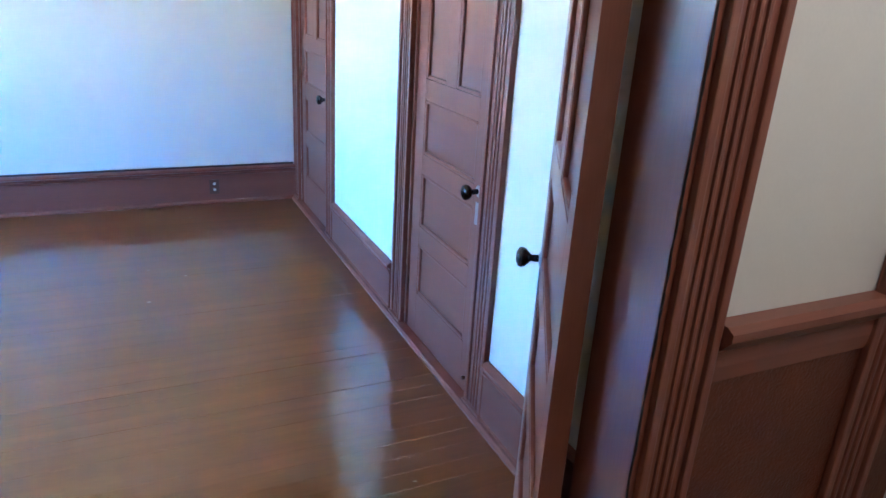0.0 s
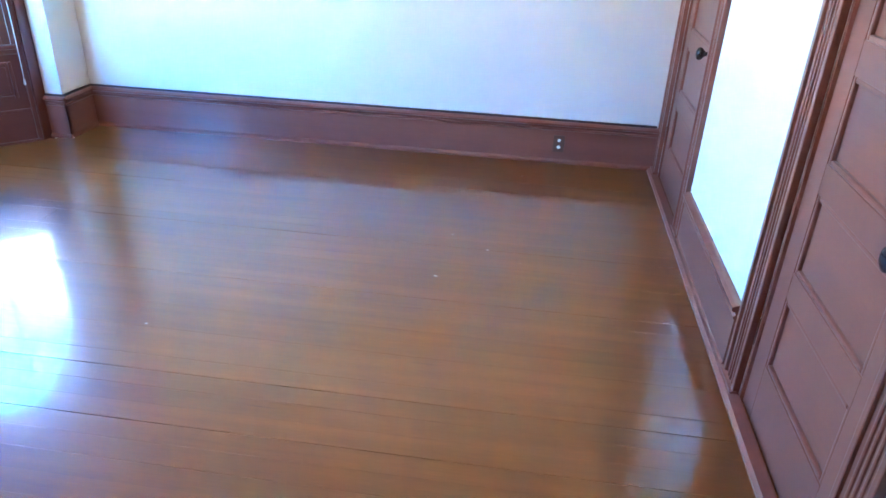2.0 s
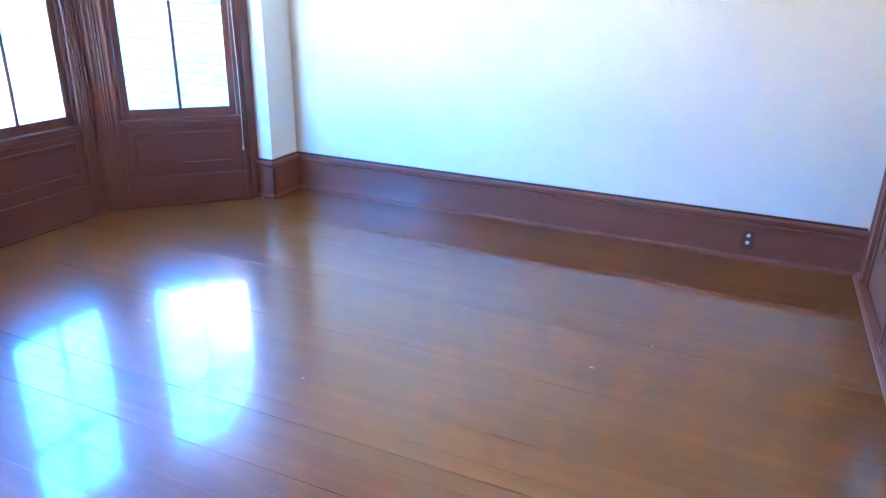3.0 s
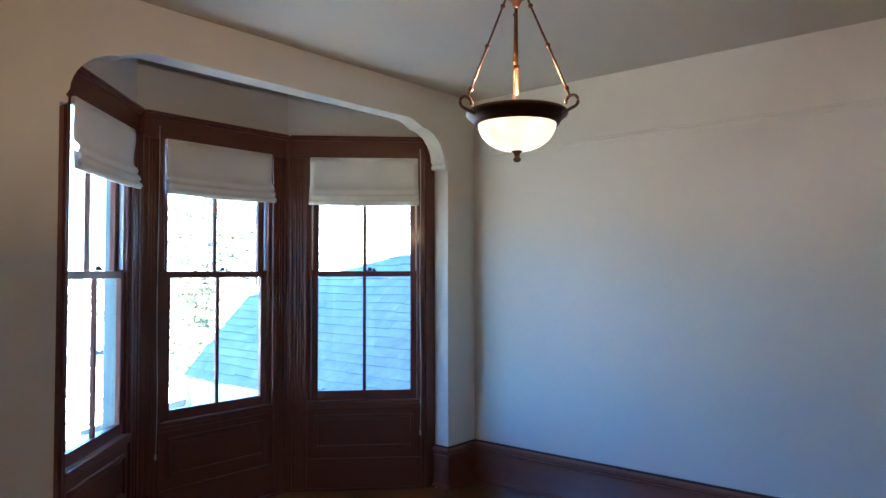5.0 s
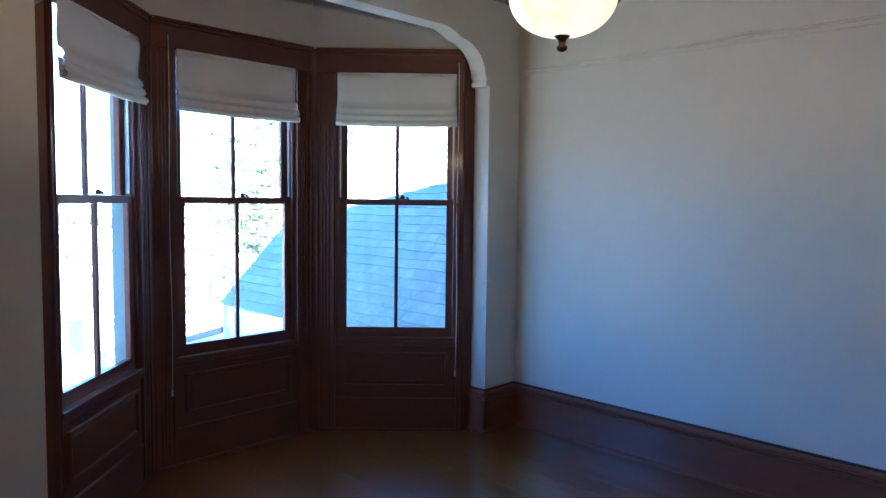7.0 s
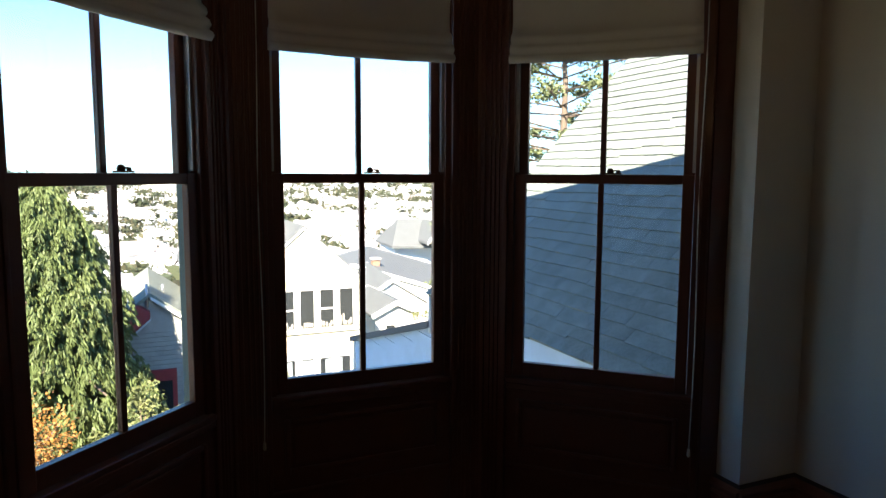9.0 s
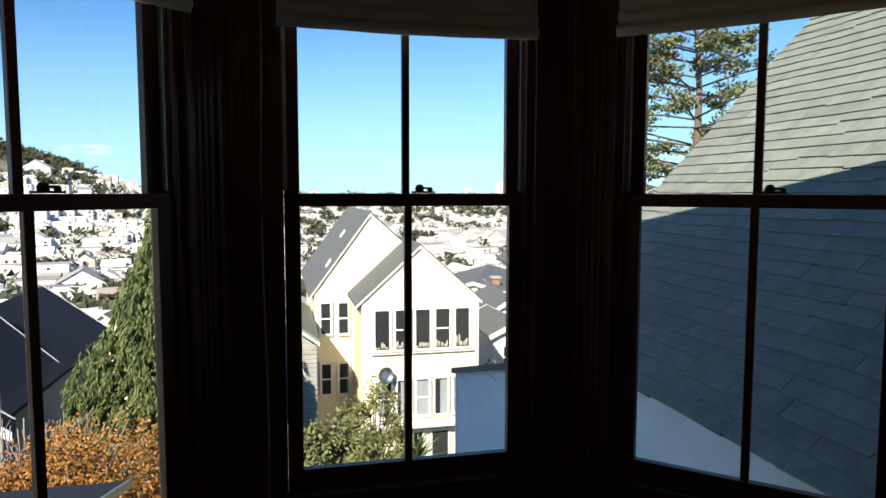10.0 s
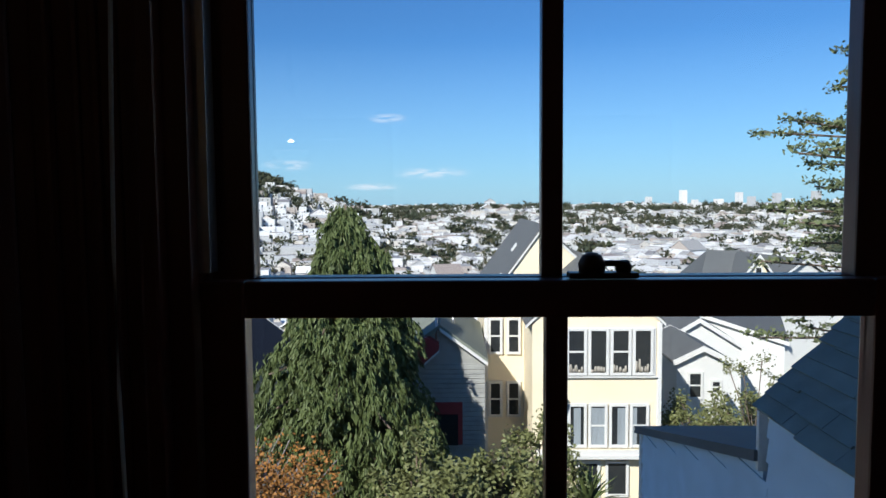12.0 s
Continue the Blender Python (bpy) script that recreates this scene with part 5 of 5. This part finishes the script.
# --- the city: thousands of small houses, too many to count
def city_material(name, stops, rough=0.8):
    m = bpy.data.materials.new(name)
    m.use_nodes = True
    n, l = m.node_tree.nodes, m.node_tree.links
    g, r = n.new("ShaderNodeNewGeometry"), n.new("ShaderNodeValToRGB")
    r.color_ramp.interpolation = "CONSTANT"
    while len(r.color_ramp.elements) < len(stops):
        r.color_ramp.elements.new(0.5)
    for i, (e, c) in enumerate(zip(r.color_ramp.elements, stops)):
        e.position, e.color = i / len(stops), (*c, 1)
    l.new(g.outputs["Random Per Island"], r.inputs[0])
    l.new(r.outputs[0], n["Principled BSDF"].inputs["Base Color"])
    n["Principled BSDF"].inputs["Roughness"].default_value = rough
    return m


CITY_WALL = city_material("city_walls", [(0.60, 0.60, 0.59), (0.46, 0.46, 0.45), (0.68, 0.68, 0.67), (0.60, 0.56, 0.50), (0.44, 0.45, 0.46), (0.70, 0.69, 0.67), (0.42, 0.37, 0.33), (0.64, 0.65, 0.66)])
CITY_ROOF = city_material("city_roofs", [(0.26, 0.26, 0.26), (0.48, 0.48, 0.48), (0.18, 0.18, 0.19), (0.42, 0.41, 0.40), (0.66, 0.66, 0.66), (0.26, 0.22, 0.20)])
CITY_TREE = city_material("city_trees", [(0.035, 0.044, 0.020), (0.048, 0.056, 0.026), (0.028, 0.038, 0.020), (0.065, 0.060, 0.030)], 0.9)

rnd = random.Random(77)
verts, faces, mats = [], [], []


def add(vs, fs, mat):
    o = len(verts)
    verts.extend(vs)
    for f in fs:
        faces.append([o + i for i in f])
        mats.append(mat)


def far_house(x, y, w, d, h, turn):
    z = hill(x, y) - 2
    c, s = math.cos(turn), math.sin(turn)
    P = lambda a, b, zz: (x + a * c - b * s, y + a * s + b * c, zz)
    top = z + 2 + h
    ring4 = [(-w / 2, -d / 2), (w / 2, -d / 2), (w / 2, d / 2), (-w / 2, d / 2)]
    add([P(a, b, z) for a, b in ring4] + [P(a, b, top) for a, b in ring4], [(0, 1, 5, 4), (1, 2, 6, 5), (2, 3, 7, 6), (3, 0, 4, 7)], 0)
    kind = rnd.random()
    if kind < 0.84:
        add([P(a, b, top) for a, b in ring4], [(0, 1, 2, 3)], 1)
    else:
        r = w * 0.32
        add([P(a * 1.08, b * 1.05, top) for a, b in ring4] + [P(0, -d / 2 * 1.05, top + r), P(0, d / 2 * 1.05, top + r)], [(0, 4, 5, 3), (1, 2, 5, 4)], 1)
        add([P(-w / 2, -d / 2, top), P(w / 2, -d / 2, top), P(0, -d / 2, top + r * 0.95)], [(0, 1, 2)], 0)
        add([P(-w / 2, d / 2, top), P(w / 2, d / 2, top), P(0, d / 2, top + r * 0.95)], [(0, 1, 2)], 0)
    if math.hypot(x, y) < 900:
        nf = max(1, int(h / 3))
        for fl in range(nf):
            for k in range(2 if w < 11 else 4):
                if rnd.random() < 0.45:
                    continue
                u = -w / 2 + w * (k + 0.5) / (2 if w < 11 else 4)
                zz = top - 3.0 * fl - 2.4
                add([P(u - 0.6, -d / 2 - 0.05, zz), P(u + 0.6, -d / 2 - 0.05, zz), P(u + 0.6, -d / 2 - 0.05, zz + 1.2), P(u - 0.6, -d / 2 - 0.05, zz + 1.2)], [(0, 1, 2, 3)], 2)


r = 92.0
while r < 4000:
    step = max(14.0, r * 0.026)
    n = int(r * 1.75 / (9.0 if r < 420 else 10.0 + (r - 420) * 0.012))
    for i in range(n):
        a = -0.80 + 1.60 * (i + rnd.uniform(-0.35, 0.35)) / n
        rr = r + rnd.uniform(-0.3, 0.3) * step
        x, y = rr * math.sin(a), rr * math.cos(a)
        z = hill(x, y)
        if (z > 12 and rnd.random() < 0.8) or (x < -230 and z > -14 and rnd.random() < 0.95):
            continue
        if rnd.random() < 0.10:
            continue
        big = rnd.random() < 0.05
        w = rnd.uniform(5.4, 9.0) * (2.2 if big else 1) * (1 + r / 3500)
        far_house(x, y, w, rnd.uniform(8, 13) * (1.5 if big else 1), rnd.uniform(5.5, 9.5) * (1.3 if big else 1), 0.25 + 0.12 * math.sin(x * 0.006) + rnd.choice((0, 0, math.pi / 2)) + rnd.uniform(-0.06, 0.06))
    r += step
for a, w, h in ((0.27, 26, 46), (0.315, 30, 70), (0.33, 24, 34), (0.36, 40, 36), (0.385, 26, 60), (0.40, 30, 44), (0.43, 30, 56), (0.445, 22, 36), (0.475, 34, 62),
                (0.50, 36, 34), (0.52, 26, 46), (0.20, 40, 26), (0.05, 60, 30), (-0.03, 44, 26), (0.245, 30, 30)):
    far_house(2380 * math.sin(a), 2380 * math.cos(a), w * 0.6, 20, h * 0.85, 0.2)
me = bpy.data.meshes.new("far_city")
me.from_pydata(verts, [], faces)
for m_ in (CITY_WALL, CITY_ROOF, DARKPANE):
    me.materials.append(m_)
me.polygons.foreach_set("material_index", mats)
city = new("far_city", me)
tagged(city, "dense far hillside city of small white and cream houses", "city", "", "stuff")

verts, faces, mats = [], [], []
for i in range(9400):
    a = rnd.uniform(-0.85, 0.85)
    rr = 150 + 2200 * rnd.random() ** 1.9
    if i % 14 == 0:
        grove = (a, rr, 5.0 + 0.020 * rr * rnd.random())
    if i % 7:                                        # most stand in groves
        x, y = grove[1] * math.sin(grove[0]) + rnd.gauss(0, grove[2]), grove[1] * math.cos(grove[0]) + rnd.gauss(0, grove[2])
        rr = math.hypot(x, y)
    else:
        x, y = rr * math.sin(a), rr * math.cos(a)
    if i < 1900:                                     # the wooded hill to the west
        x, y = -500 + rnd.gauss(0, 170), 700 + rnd.gauss(0, 150)
        if hill(x, y) < -14 or x > -215:
            continue
        rr = math.hypot(x, y)
    s = rnd.uniform(2.2, 5.0) * (0.7 + rr / 1500)
    c = Vector((x, y, hill(x, y) + s * 1.1 + (2 if i < 1900 else 3)))
    for k in range(32):
        d = Vector((rnd.gauss(0, 1), rnd.gauss(0, 1), rnd.gauss(0, 0.8))).normalized() * s * rnd.uniform(0.45, 1.1)
        q = [c + d + Vector((rnd.uniform(-1, 1), rnd.uniform(-1, 1), rnd.uniform(-1, 1))) * s * 0.5 for _ in range(3)]
        o = len(verts)
        verts.extend([tuple(v) for v in q])
        faces.append((o, o + 1, o + 2))
me = bpy.data.meshes.new("far_trees")
me.from_pydata(verts, [], faces)
me.materials.append(CITY_TREE)
tagged(new("far_trees", me), "dark green trees scattered over the far city hills", "trees", "", "stuff")

# ---- pieces: wing shingles, then floor planks ----
rnd = random.Random(12)
slope_len = (RX - WX) * math.hypot(1, SL)
ux, uz = 1 / math.hypot(1, SL), SL / math.hypot(1, SL)
EXPO = 0.108
SHM = {}
for wv in (0.26, 0.38, 0.50, 0.66):
    bm = B()
    vs = [bm.verts.new(p) for p in ((0, 0, 0), (0, wv - 0.003, 0), (EXPO * 1.5, wv - 0.003, 0), (EXPO * 1.5, 0, 0),
                                    (0, 0, 0.022), (0, wv - 0.003, 0.022), (EXPO * 1.5, wv - 0.003, 0.004), (EXPO * 1.5, 0, 0.004))]
    for q in ((3, 2, 1, 0), (4, 5, 6, 7), (0, 1, 5, 4), (1, 2, 6, 5), (2, 3, 7, 6), (3, 0, 4, 7)):
        bm.faces.new([vs[i] for i in q])
    SHM[wv] = mesh_of(bm, "shingle")
    SHM[wv].materials.append(SHINGLE)
row, count = 0, 0
while row * EXPO < min(slope_len, 4.6):
    y = 0.34 - rnd.uniform(0, 0.2)
    while y < WY + 0.02:
        wv = rnd.choice((0.26, 0.38, 0.50, 0.66))
        last = y + wv > WY + 0.04
        if last:
            y = WY + 0.04 - wv
        s = row * EXPO - 0.03
        ob = new("shingle", SHM[wv])
        rot = Matrix(((ux, 0, -uz, WX - 0.03 + s * ux), (0, 1, 0, max(y, 0.32)), (uz, 0, ux, WE + 0.002 + s * uz), (0, 0, 0, 1)))
        ob.matrix_world = rot @ pose(rnd.uniform(-0.010, 0.010), 0, 0.004 if last else 0.001, 0, rnd.uniform(-0.9, 0.2), rnd.uniform(-1.2, 1.2))
        ob.parent = roof
        y += wv
        count += 1
    row += 1

floor = tagged(new("floor"), "glossy varnished orange-brown fir plank floor", "floor", "", "structure")
setting("subfloor", box(B(), (XD - 0.02, YA - 0.7, -0.06), (0.0, 0.12, -0.024)), GAP, "dark subfloor below the planks", "floor")
setting("subfloor_bay", box(B(), (-2.9, 0.12, -0.06), (-0.28, 0.84, -0.024)), GAP, "dark subfloor below the planks", "floor")
PW = 0.0835
PM = {}


def plank_mesh(w, length):
    key = (round(w, 4), round(length, 3))
    if key not in PM:
        bm = B()
        e = 0.0004
        lo = [(0, 0), (w, 0), (w, length), (0, length)]
        hi = [(e, e), (w - e, e), (w - e, length - e), (e, length - e)]
        rings = [[bm.verts.new((*p, z)) for p in pts] for pts, z in ((lo, -0.017), (lo, -0.00005), (hi, 0.0))]
        for a, b in zip(rings, rings[1:]):
            for i in range(4):
                bm.faces.new((a[i], a[(i + 1) % 4], b[(i + 1) % 4], b[i]))
        bm.faces.new(rings[2])
        PM[key] = mesh_of(bm, "plank")
        PM[key].materials.append(PLANK)
    return PM[key]


x = XD
while x < -0.004:
    w = min(PW, -x)
    xm = x + w / 2
    off = abs(xm - CX)
    end = 0.06
    if AX0 < xm < AX1:
        end = min(YG - 0.02, YG - 0.02 - (off - VX) if off > VX else YG)
    y = YA - 0.02
    while y < end - 0.001:
        length = rnd.choice((2.3, 2.75, 3.2, 3.6, 3.9, 4.6))
        if end - y - length < 0.6:
            length = round(end - y, 3)
        gap = rnd.choice((0.0001, 0.0001, 0.0003, 0.0004, 0.0006, 0.0007, 0.0011, 0.0026))
        ob = new("plank", plank_mesh(w - gap, length - 0.001))
        ob.location = (x, y, rnd.uniform(-0.00008, 0.0))
        ob.rotation_euler = (0, rnd.uniform(-0.0001, 0.0001), 0)
        ob.parent = floor
        y += length
    x += PW
